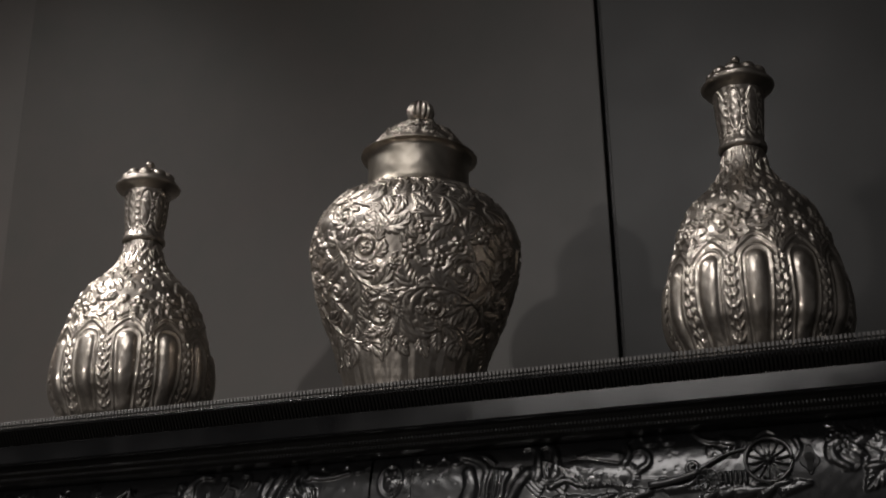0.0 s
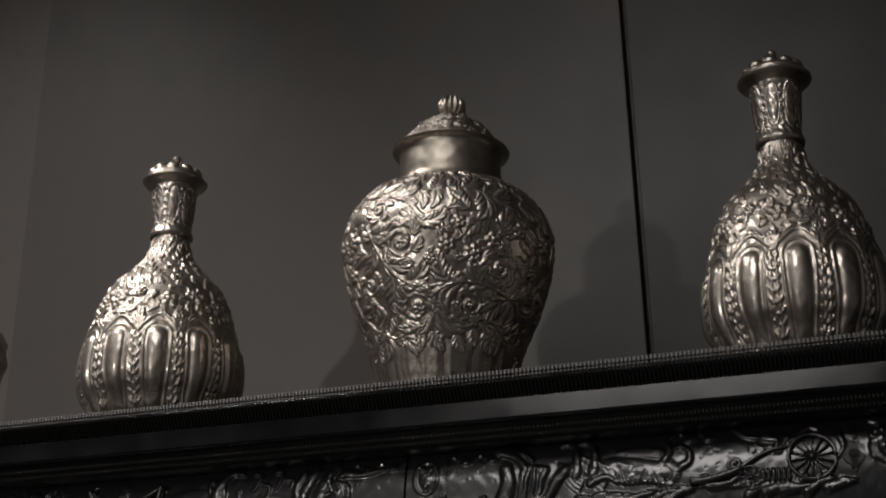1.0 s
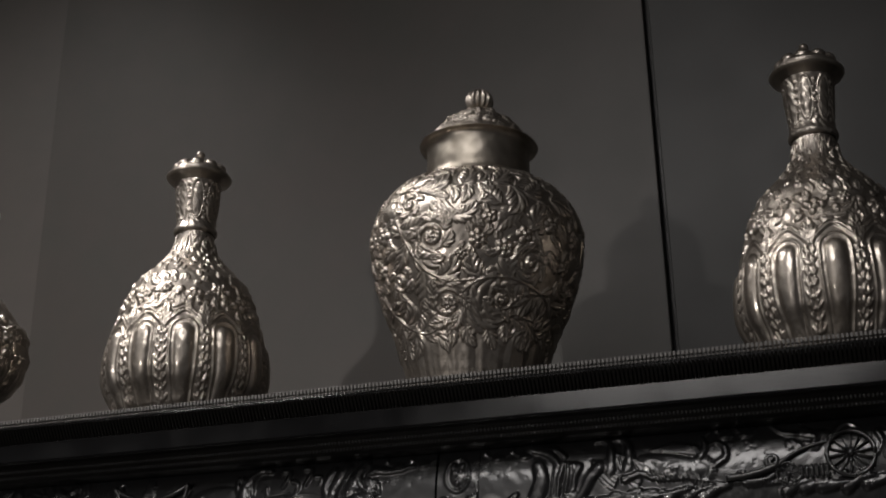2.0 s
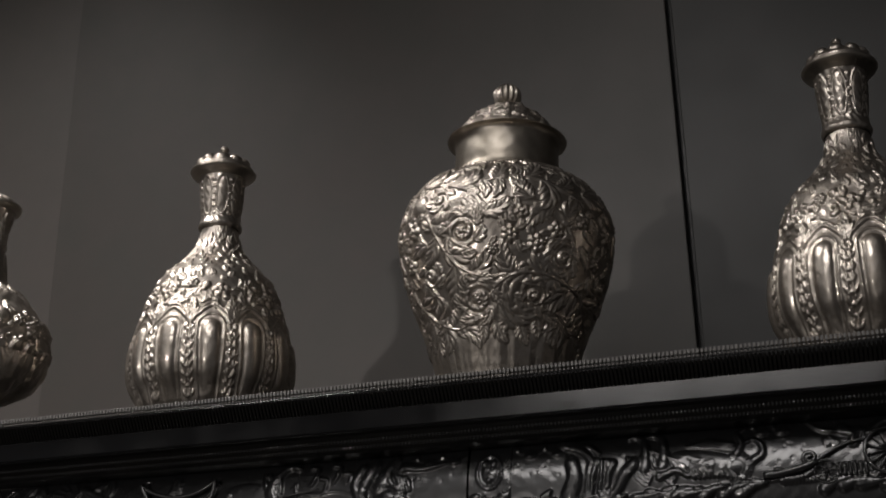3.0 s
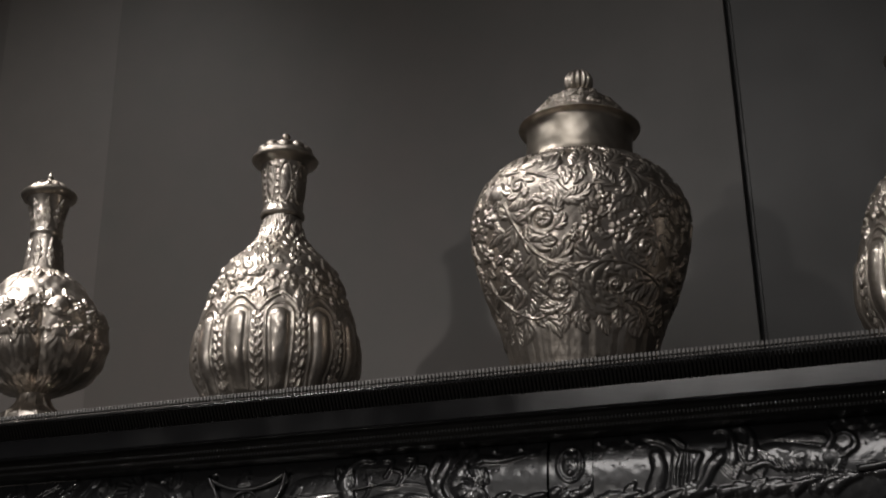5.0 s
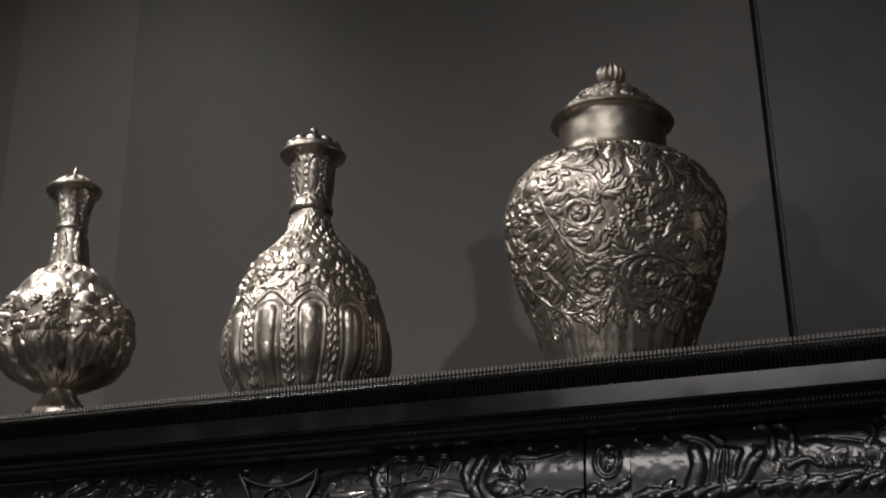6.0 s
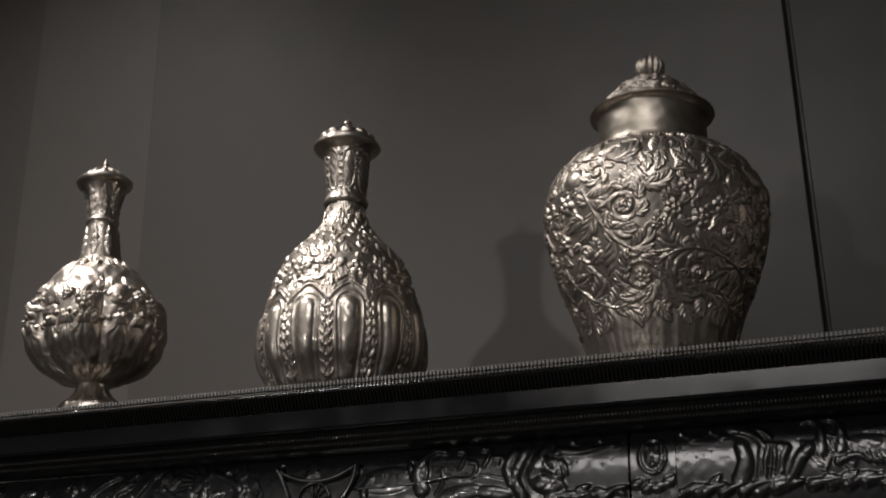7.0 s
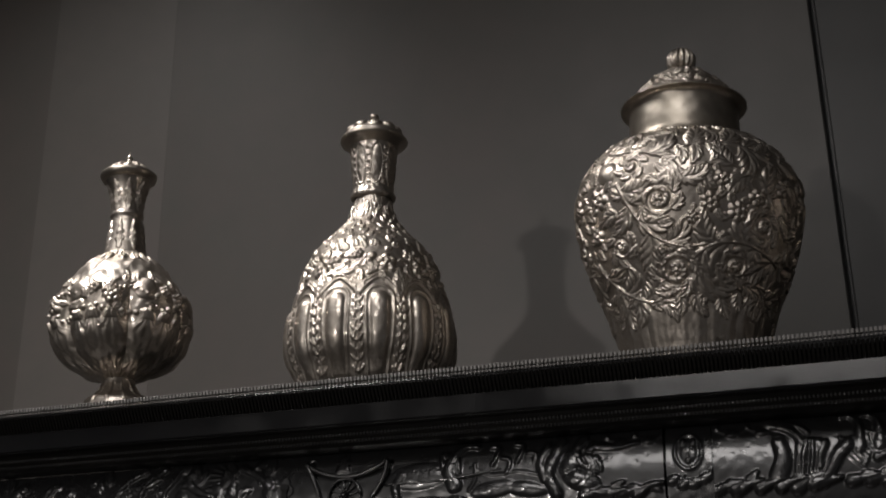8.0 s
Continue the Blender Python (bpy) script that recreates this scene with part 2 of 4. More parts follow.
def scroll(on, a, s, radius, turns, hand, height, start=0.0):
    """A spiral volute."""
    where, u, v = on.window(a, s, radius * 1.05)
    r, f = np.hypot(u, v), np.arctan2(v, u) * hand + start
    gap = radius / turns
    d = abs((r / gap - f / (2 * math.pi)) % 1 - 0.5) * 2
    ridge = np.sqrt(np.clip(1 - (d / 0.62) ** 2, 0, 1)) * (0.85 + 0.15 * np.cos(9 * f + 20 * r / radius))
    on.raise_to(where, height * ridge * np.clip((radius - r) / (0.18 * radius), 0, 1) * (1.15 - 0.4 * r / radius))


def flower(on, a, s, radius, petals, height, turn=0.0):
    where, u, v = on.window(a, s, radius * 1.05)
    r, f = np.hypot(u, v) / radius, np.arctan2(v, u) + turn
    edge = 0.72 + 0.28 * abs(np.cos(petals * f / 2))
    dome = np.sqrt(np.clip(1 - (r / edge) ** 2, 0, 1)) * (0.55 + 0.45 * abs(np.cos(petals * f / 2)) ** 0.6)
    heart = 1.1 * np.sqrt(np.clip(1 - (r / 0.27) ** 2, 0, 1))
    ring = np.exp(-(((r - 0.36) / 0.07) ** 2)) * 0.4
    on.raise_to(where, height * np.maximum(dome - ring, heart))


def knob(on, a, s, radius, height, squash=1.0, angle=0.0):
    where, u, v = on.window(a, s, radius * max(1.05, squash * 1.05))
    c, d = math.cos(angle), math.sin(angle)
    p, q = (u * c + v * d) / squash, -u * d + v * c
    on.raise_to(where, height * np.sqrt(np.clip(1 - (p * p + q * q) / radius**2, 0, 1)))


def stem(on, a, s, da, ds, bend, thick, height, steps=110):
    """A bowed stalk from (a, s); da and ds are metres across and up."""
    for i in range(steps + 1):
        t = i / steps
        x = da * t - ds * bend * math.sin(math.pi * t)
        y = ds * t + da * bend * math.sin(math.pi * t)
        on_a = a + x / on.scale
        where, u, v = on.window(on_a, s + y, thick)
        on.raise_to(where, height * np.sqrt(np.clip(1 - (u * u + v * v) / thick**2, 0, 1)))


Turned.scale = 0.13
Panel.scale = 1.0
FACING = math.atan2(-1.41, 0.33)   # the front of the vessels
rng = random.Random(7)


def bounded(on, scale):
    on.scale = scale
    return on


def simple(name, profile, mat, parent, around=96, up=28, flutes=0, deep=0.0, label=""):
    t = Turned(profile, around, up)
    if flutes:
        t.h += deep * np.cos(flutes * t.a)[None, :] * np.sin(np.linspace(0, math.pi, up))[:, None]
    t.crumple(0.00012, 0.02, 9)
    return part(name, t.mesh(name), mat, parent, label)


# ---- the setting ----
def slab(name, lo, hi, mat, label, category):
    ob = part(name, box(bmesh.new(), lo, hi), mat)
    return tagged(ob, label, category, kind="structure")


X0, X1, Y0, TOP = ROOM
SEAM = 0.2375
slab("floor", (X0, Y0, -0.1), (X1, WALL_Y, 0.0), FLOOR, "dim brown gallery floor", "floor")
slab("ceiling", (X0, Y0, TOP), (X1, WALL_Y + 0.2, TOP + 0.1), ROOM_WALL, "plain pale gallery ceiling", "ceiling")
slab("wall_west", (X0 - 0.1, Y0, 0.0), (X0, WALL_Y + 0.2, TOP), ROOM_WALL, "plain grey gallery wall", "wall")
slab("wall_east", (X1, Y0, 0.0), (X1 + 0.1, WALL_Y + 0.2, TOP), ROOM_WALL, "plain grey gallery wall", "wall")
slab("wall_south", (X0, Y0 - 0.1, 0.0), (X1, Y0, TOP), ROOM_WALL, "plain grey gallery wall", "wall")
slab("wall_core", (X0, WALL_Y + 0.03, 0.0), (X1, WALL_Y + 0.2, TOP), GAP, "dark wall core behind the panels", "wall")


def wall_panel(name, x0, x1, mat, label, proud=0.0):
    bm = box(bmesh.new(), (x0, WALL_Y - proud, 0.0), (x1, WALL_Y + 0.028, TOP), 0.0015 if proud == 0.0 else 0.0002)
    return tagged(part(name, bm, mat), label, "wall panel", kind="structure")


wall_panel("wall_north_panel", X0, -1.3000, WALL, "flat matt taupe wall panel beyond the cabinet")
# Lit strip of the wall, put in as a flush panel of lighter colour.
wall_panel("wall_north_panel", -1.3020, -1.0100, WALL_LIT, "narrow strip of matt taupe wall, coloured lighter for a patch of light", 0.0004)
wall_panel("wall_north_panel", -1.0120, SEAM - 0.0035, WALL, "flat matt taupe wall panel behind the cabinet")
wall_panel("wall_north_panel", SEAM + 0.0070, X1, WALL_COOL_DIM, "flat matt dark grey wall panel behind the cabinet, deepened for dimmer light")
slab("wall_joint_strip", (SEAM + 0.0028, WALL_Y + 0.006, 0.0), (SEAM + 0.0067, WALL_Y + 0.029, TOP), RIPPLE, "thin dark strip in the wall joint", "wall joint")


# ---- silver vessels ----
def lobed_bottle(where):
    """A long-necked bottle with twelve raised lobes, garlands between them and a flat flanged mouth."""
    thing = new("silver_bottle")
    n = 12
    on = bounded(Turned([(0.0680, 0.0000), (0.0864, 0.0058), (0.1006, 0.0332), (0.1077, 0.0462), (0.1106, 0.0563), (0.1120, 0.0783), (0.1098, 0.1009), (0.1066, 0.1155), (0.0971, 0.1468), (0.0893, 0.1730), (0.0802, 0.1966), (0.0642, 0.2143), (0.0450, 0.2343), (0.0334, 0.2515), (0.0289, 0.2662), (0.0269, 0.2798)], 740, 350), 0.11)
    low, high = on.s_at(0.010), on.s_at(0.122)
    mid, half = (low + high) / 2, (high - low) / 2
    top = on.s[-1]
    for k in range(n):
        a = FACING + 0.06 + 2 * math.pi * k / n
        # a smooth swelling lobe, round at its head, in a shallow arched bed
        where_, u, v = on.window(a, mid, half * 1.3)
        taper = 1.0 - 0.16 * np.clip(-v / half, -0.4, 1)
        d = np.hypot(u / taper, np.maximum(0, v - (half - 0.016))) / 0.0175
        on.raise_to(where_, 0.0020 * np.exp(-(((d - 0.98) / 0.07) ** 2)) * (v > -half))
        d = np.hypot(u / taper, np.maximum(0, v - (half - 0.018))) / 0.0118
        foot = np.clip((v + half * 1.08) / (half * 0.5), 0, 1)
        on.raise_to(where_, 0.0052 * np.clip(1 - d**2.2, 0, 1) ** 0.7 * foot)
        # a hanging row of three-leaved husks between two lobes
        b = a + math.pi / n
        for i in range(9):
            s = low + (high - low) * (0.05 + i * 0.108)
            for side in (-1, 1):
                for lean, long in ((0.95, 0.0105), (0.45, 0.0130)):
                    blade(on, b + side * 0.012, s + rng.uniform(-0.001, 0.001), math.pi / 2 - side * (lean + rng.uniform(-0.12, 0.12)), long, 0.0019, rng.uniform(0.0022, 0.0042), side * 0.35)
            knob(on, b, s + 0.001, 0.0013, 0.0036, 2.4, math.pi / 2)
        for i in range(5):
            blade(on, b, high - 0.004, math.pi / 2 + 0.42 * (i - 2), 0.019, 0.0030, 0.0042, 0.15 * (2 - i))
        # doubled wavy cord that rises over each lobe and dips between them
        for lift, size in ((0.0, 0.0019), (0.0055, 0.0014)):
            for i in range(37):
                f = (i / 36 - 0.5) * 2 * math.pi / n
                rise = 0.5 + 0.5 * math.cos(f * n)
                knob(on, a + f, high - 0.006 + lift + 0.020 * rise**0.8, size, 0.0030, 1.5, 0.0)
        acanthus(on, b, high + 0.004, math.pi / 2, 0.024, 0.0085, 0.0042, rng.uniform(-0.3, 0.3), 4)
    # clustered fruit, blossom and leaves round the shoulder
    for k in range(8):
        a = FACING + 0.17 + 2 * math.pi * k / 8
        for i in range(9):
            knob(on, a + rng.uniform(-0.34, 0.34), high + rng.uniform(0.026, 0.058), rng.uniform(0.0035, 0.0065), rng.uniform(0.0034, 0.0056))
        for i in range(17):
            long = rng.uniform(0.009, 0.021)
            acanthus(on, a + rng.uniform(-0.38, 0.38), high + rng.uniform(0.020, 0.070), rng.uniform(0, 6.28), long, long * 0.36, rng.uniform(0.0032, 0.0050), rng.uniform(-1.3, 1.3), 4)
        flower(on, a, high + 0.040, 0.0130, 5, 0.0064, rng.random() * 6)
        flower(on, a + 0.36, high + 0.052, 0.0090, 6, 0.0056, rng.random() * 6)
    # overlapping small leaves running up to the neck
    for row in range(11):
        for k in range(17 - row // 2):
            s = high + 0.064 + row * (top - high - 0.074) / 11
            acanthus(on, FACING + 2 * math.pi * (k + 0.5 * (row % 2) + rng.uniform(-0.3, 0.3)) / (17 - row // 2), s, math.pi / 2 + rng.uniform(-0.7, 0.7), rng.uniform(0.011, 0.017), 0.0052 - 0.0003 * row, rng.uniform(0.0026, 0.0040), rng.uniform(-0.9, 0.9), 3)
    fade = np.clip(np.minimum(on.s / 0.01, (top - on.s) / 0.006), 0, 1)
    on.h *= fade[:, None]
    on.h *= np.where(on.s > high + 0.022, 0.90, 1.0)[:, None]
    on.h = 0.88 * soften(on.h, 0.6, True)
    on.crumple(0.00012, 0.014, 1)
    part("body", on.mesh("body"), SILVER, thing)
    neck = bounded(Turned([(0.0282, 0.2804), (0.0308, 0.2829), (0.0314, 0.2862), (0.0300, 0.2903), (0.0288, 0.2937), (0.0292, 0.3185), (0.0308, 0.3392), (0.0328, 0.3549), (0.0340, 0.3607)], 320, 130), 0.03)
    for k in range(8):
        a = FACING + 0.1 + 2 * math.pi * k / 8
        m, hh = neck.s[-1] * 0.60, neck.s[-1] * 0.31
        where_, u, v = neck.window(a, m, hh * 1.2)
        e = (u / 0.0075) ** 2 + (v / hh) ** 2
        neck.raise_to(where_, 0.0016 * np.sqrt(np.clip(1 - e, 0, 1)))
        neck.raise_to(where_, 0.0011 * np.exp(-(((e - 1.35) / 0.2) ** 2)))
        for i in range(6):
            knob(neck, a + math.pi / 8, neck.s[-1] * (0.27 + 0.12 * i), 0.0028, 0.0014)
    neck.crumple(0.0002, 0.01, 2)
    part("neck", neck.mesh("neck"), SILVER, thing)
    simple("mouth_flange", [(0.0340, 0.3598), (0.0400, 0.3640), (0.0464, 0.3681), (0.0480, 0.3706), (0.0472, 0.3722), (0.0432, 0.3722), (0.0360, 0.3722)], PLAIN_SILVER, thing)
    lid = bounded(Turned([(0.0428, 0.3714), (0.0432, 0.3764), (0.0376, 0.3830), (0.0272, 0.3904), (0.0160, 0.3954), (0.0064, 0.3979), (0.0008, 0.3987)], 240, 70), 0.03)
    for k in range(10):
        knob(lid, FACING + 2 * math.pi * k / 10, lid.s[-1] * 0.36, 0.0088, 0.0050)
        leaf(lid, FACING + 2 * math.pi * (k + 0.5) / 10, lid.s[-1] * 0.45, math.pi / 2, 0.017, 0.004, 0.003)
    cover = part("cover", lid.mesh("cover"), SILVER, thing, "low silver cover embossed with knobs")
    simple("finial", [(0.0032, 0.3962), (0.0048, 0.4012), (0.0032, 0.4045), (0.0064, 0.4095), (0.0052, 0.4136), (0.0004, 0.4169)], SILVER, cover, 32, 20)
    thing.matrix_basis = pose(*where)
    thing.scale = (1.0, 1.0, 1.012)
    return tagged(thing, "long-necked silver bottle embossed with upright lobes on black cabinet", "bottle", "silver garniture on the cabinet")


def covered_jar(where):
    """A broad-shouldered covered jar, chased all over with scrolling acanthus."""
    thing = new("silver_jar")
    on = bounded(Turned([(1.022 * r, h) for r, h in ((0.0768, 0.0000), (0.0796, 0.0042), (0.0836, 0.0175), (0.0884, 0.0341), (0.0940, 0.0525), (0.1042, 0.0832), (0.1180, 0.1166), (0.1279, 0.1485), (0.1343, 0.1786), (0.1378, 0.2050), (0.1365, 0.2211), (0.1320, 0.2378), (0.1243, 0.2541), (0.1134, 0.2679), (0.1040, 0.2763), (0.0865, 0.2856), (0.0712, 0.2905))], 1100, 520), 0.135)
    foot = on.s_at(0.050)
    top = on.s[-1]
    belt = lambda h: on.s_at(h)
    # plain tongues round the foot
    plain = np.clip((foot + 0.010 - on.s) / 0.012, 0, 1)[:, None] * np.clip(on.s / 0.02, 0, 1)[:, None]
    on.h += plain * (0.0014 * np.abs(np.sin(8 * (on.a - 0.3)))[None, :] ** 0.35 + 0.0008 * np.abs(np.cos(16 * on.a))[None, :] ** 4)
    for third in range(3):
        turn = third * 2 * math.pi / 3
        # ragged leaf tips hanging over the tongues
        for k in range(13):
            a = -2.55 + turn + k * 0.161 + rng.uniform(-0.03, 0.03)
            long = rng.uniform(0.020, 0.034)
            acanthus(on, a, foot + rng.uniform(0.014, 0.026), -math.pi / 2 + rng.uniform(-0.9, 0.9), long, long * 0.36, rng.uniform(0.0034, 0.0048), rng.uniform(-1.1, 1.1), 4)
        # leading stalks of the scrollwork
        vine(on, [(-2.08 + turn, 0.203), (-1.96 + turn, 0.168), (-1.80 + turn, 0.136), (-1.49 + turn, 0.118), (-1.28 + turn, 0.121)], 0.0016, 0.0034, 7, 0.050, 11 + third)
        vine(on, [(-0.46 + turn, 0.108), (-0.72 + turn, 0.118), (-1.02 + turn, 0.124), (-1.30 + turn, 0.116), (-1.45 + turn, 0.098), (-1.42 + turn, 0.082)], 0.0017, 0.0036, 9, 0.054, 21 + third)
        vine(on, [(-2.50 + turn, 0.110), (-2.36 + turn, 0.090), (-2.12 + turn, 0.070), (-1.88 + turn, 0.062), (-1.66 + turn, 0.070)], 0.0016, 0.0034, 7, 0.046, 31 + third)
        vine(on, [(-0.58 + turn, 0.150), (-0.82 + turn, 0.200), (-1.10 + turn, 0.214), (-1.40 + turn, 0.205), (-1.52 + turn, 0.192)], 0.0014, 0.0032, 6, 0.044, 41 + third)
        vine(on, [(-2.22 + turn, 0.248), (-1.90 + turn, 0.240), (-1.62 + turn, 0.222), (-1.46 + turn, 0.190)], 0.0014, 0.0032, 5, 0.044, 51 + third)
        vine(on, [(-1.50 + turn, 0.238), (-1.20 + turn, 0.246), (-0.85 + turn, 0.236), (-0.62 + turn, 0.222)], 0.0014, 0.0032, 6, 0.044, 61 + third)
        vine(on, [(-1.10 + turn, 0.068), (-0.90 + turn, 0.082), (-0.66 + turn, 0.080), (-0.52 + turn, 0.066)], 0.0014, 0.0034, 5, 0.042, 71 + third)
    # scroll eyes: angle, height, radius, hand
    eyes = [(a + third * 2 * math.pi / 3, h, r, hand) for third in range(3) for a, h, r, hand in
            ((-1.704, 0.174, 0.0205, 1), (-1.597, 0.094, 0.0215, -1), (-0.73, 0.145, 0.0165, -1), (-2.13, 0.128, 0.0150, 1), (-0.98, 0.098, 0.0150, 1), (-1.93, 0.222, 0.0130, -1))]
    for a, h, r, hand in eyes:
        here, u, v = on.window(a, belt(h), r * 1.1)
        on.h[here] *= np.clip((np.hypot(u, v) - r * 0.85) / (r * 0.25), 0, 1)
        scroll(on, a, belt(h), r, 1.8, hand, 0.0046, 2.1 * hand + h * 40)
        flower(on, a, belt(h), r * 0.42, 5, 0.0052, h * 30)
        for j in range(6):
            f = h * 50 + j * 1.05 + rng.uniform(-0.15, 0.15)
            acanthus(on, a + r * 0.92 * math.cos(f) / 0.135, belt(h) + r * 0.92 * math.sin(f), f + hand * rng.uniform(0.6, 1.0), r * rng.uniform(1.0, 1.4), r * 0.40, 0.0046, hand * rng.uniform(0.8, 1.6), 4)
    blooms = [(a + third * 2 * math.pi / 3, h, r) for third in range(3) for a, h, r in
              ((-1.262, 0.168, 0.0125), (-1.014, 0.158, 0.0135), (-2.286, 0.192, 0.0135), (-0.83, 0.178, 0.0120), (-1.16, 0.196, 0.0105), (-2.40, 0.150, 0.0110), (-0.56, 0.196, 0.0120), (-1.42, 0.150, 0.0085))]
    for a, h, r in blooms:
        here, u, v = on.window(a, belt(h), r * 1.1)
        on.h[here] *= np.clip((np.hypot(u, v) - r * 0.9) / (r * 0.2), 0, 1)
        flower(on, a, belt(h), r, rng.choice((5, 6)), 0.0056, rng.random() * 6)
        for j in range(4):
            f = j * 1.57 + rng.uniform(0, 1)
            acanthus(on, a + r * 0.85 * math.cos(f) / 0.135, belt(h) + r * 0.85 * math.sin(f), f + rng.uniform(-0.3, 0.3), r * 1.1, r * 0.42, 0.0038, rng.uniform(-0.8, 0.8), 3)
    for third in range(3):
        knob(on, -2.192 + third * 2 * math.pi / 3, belt(0.222), 0.0150, 0.0058)
    # lobed leaves fill what is left of the ground and flow round the nearest eye
    for n, m, long in ((34, 8, 0.046), (44, 10, 0.032), (64, 14, 0.021)):
        for i in range(n):
            for j in range(m):
                aa = -3.1 + (i + rng.uniform(0, 1)) * 2 * math.pi / n
                ss = foot + 0.014 + (top - foot - 0.026) * (j + rng.uniform(0, 1)) / m
                dx, dy, hand = min(((((aa - a + math.pi) % (2 * math.pi) - math.pi) * 0.135, ss - belt(h), hand) for a, h, r, hand in eyes), key=lambda e: math.hypot(e[0], e[1]))
                ang = math.atan2(hand * dx + 0.4 * dy, -hand * dy + 0.4 * dx) + rng.uniform(-0.5, 0.5)
                here, _, _ = on.window(aa + 0.5 * long * math.cos(ang) / 0.135, ss + 0.5 * long * math.sin(ang), 0.36 * long)
                if on.h[here].mean() < (0.0007 if long > 0.03 else 0.0011 if ss > belt(0.200) else 0.0004) and on.h[here].max() < 0.0036:
                    acanthus(on, aa, ss, ang, long, long * rng.uniform(0.24, 0.36), rng.uniform(0.0030, 0.0046) * (0.7 + 10 * long), hand * rng.uniform(0.6, 2.2), rng.choice((3, 4, 5)))
    on.h *= np.clip(np.minimum(on.s / 0.012, (top - on.s) / 0.008), 0, 1)[:, None]
    on.h = 0.80 * soften(on.h, 0.62, True)
    on.crumple(0.00010, 0.014, 3)
    part("body", on.mesh("body"), SILVER, thing)
    simple("neck", [(0.0727, 0.2902), (0.0736, 0.2925), (0.0726, 0.2950), (0.0712, 0.2985), (0.0704, 0.3165), (0.0702, 0.3306), (0.0704, 0.3390), (0.0708, 0.3440)], PLAIN_SILVER, thing, 160, 40, label="plain polished silver collar")
    simple("mouth_flange", [(0.0707, 0.3436), (0.0710, 0.3460), (0.0722, 0.3482), (0.0752, 0.3500), (0.0804, 0.3511), (0.0815, 0.3517), (0.0806, 0.3522), (0.0740, 0.3516), (0.0600, 0.3500)], PLAIN_SILVER, thing, 160, 30)
    lid = bounded(Turned([(0.0660, 0.3490), (0.0665, 0.3555), (0.0640, 0.3620), (0.0590, 0.3705), (0.0510, 0.3800), (0.0420, 0.3890), (0.0320, 0.3965), (0.0210, 0.4030), (0.0115, 0.4070), (0.0085, 0.4105)], 420, 150), 0.045)
    for i in range(48):
        acanthus(lid, rng.uniform(-3.14, 3.14), rng.uniform(0.012, lid.s[-1] - 0.02), rng.uniform(0, 6.28), 0.024, 0.008, 0.0042, rng.uniform(-1.4, 1.4), 4)
    for i in range(20):
        leaf(lid, rng.uniform(-3.14, 3.14), rng.uniform(0.012, lid.s[-1] - 0.012), rng.uniform(0, 6.28), rng.uniform(0.012, 0.02), 0.0055, 0.0045, rng.uniform(-0.8, 0.8), 3)
    for i in range(22):
        knob(lid, rng.uniform(-3.14, 3.14), rng.uniform(0.012, lid.s[-1] - 0.008), rng.uniform(0.003, 0.006), rng.uniform(0.004, 0.007))
    lid.h *= np.clip(lid.s / 0.012, 0, 1)[:, None]
    cover = part("cover", lid.mesh("cover"), SILVER, thing, "domed silver cover chased with leaves")
    simple("finial", [(0.0064, 0.4072), (0.0092, 0.4106), (0.0146, 0.4147), (0.0178, 0.4222), (0.0172, 0.4306), (0.0126, 0.4381), (0.0064, 0.4418), (0.0008, 0.4422)], SILVER, cover, 128, 40, 14, 0.0016, "ribbed silver bud")
    thing.matrix_basis = pose(*where)
    return tagged(thing, "covered silver jar chased with scrolling acanthus on black cabinet", "jar", "silver garniture on the cabinet")


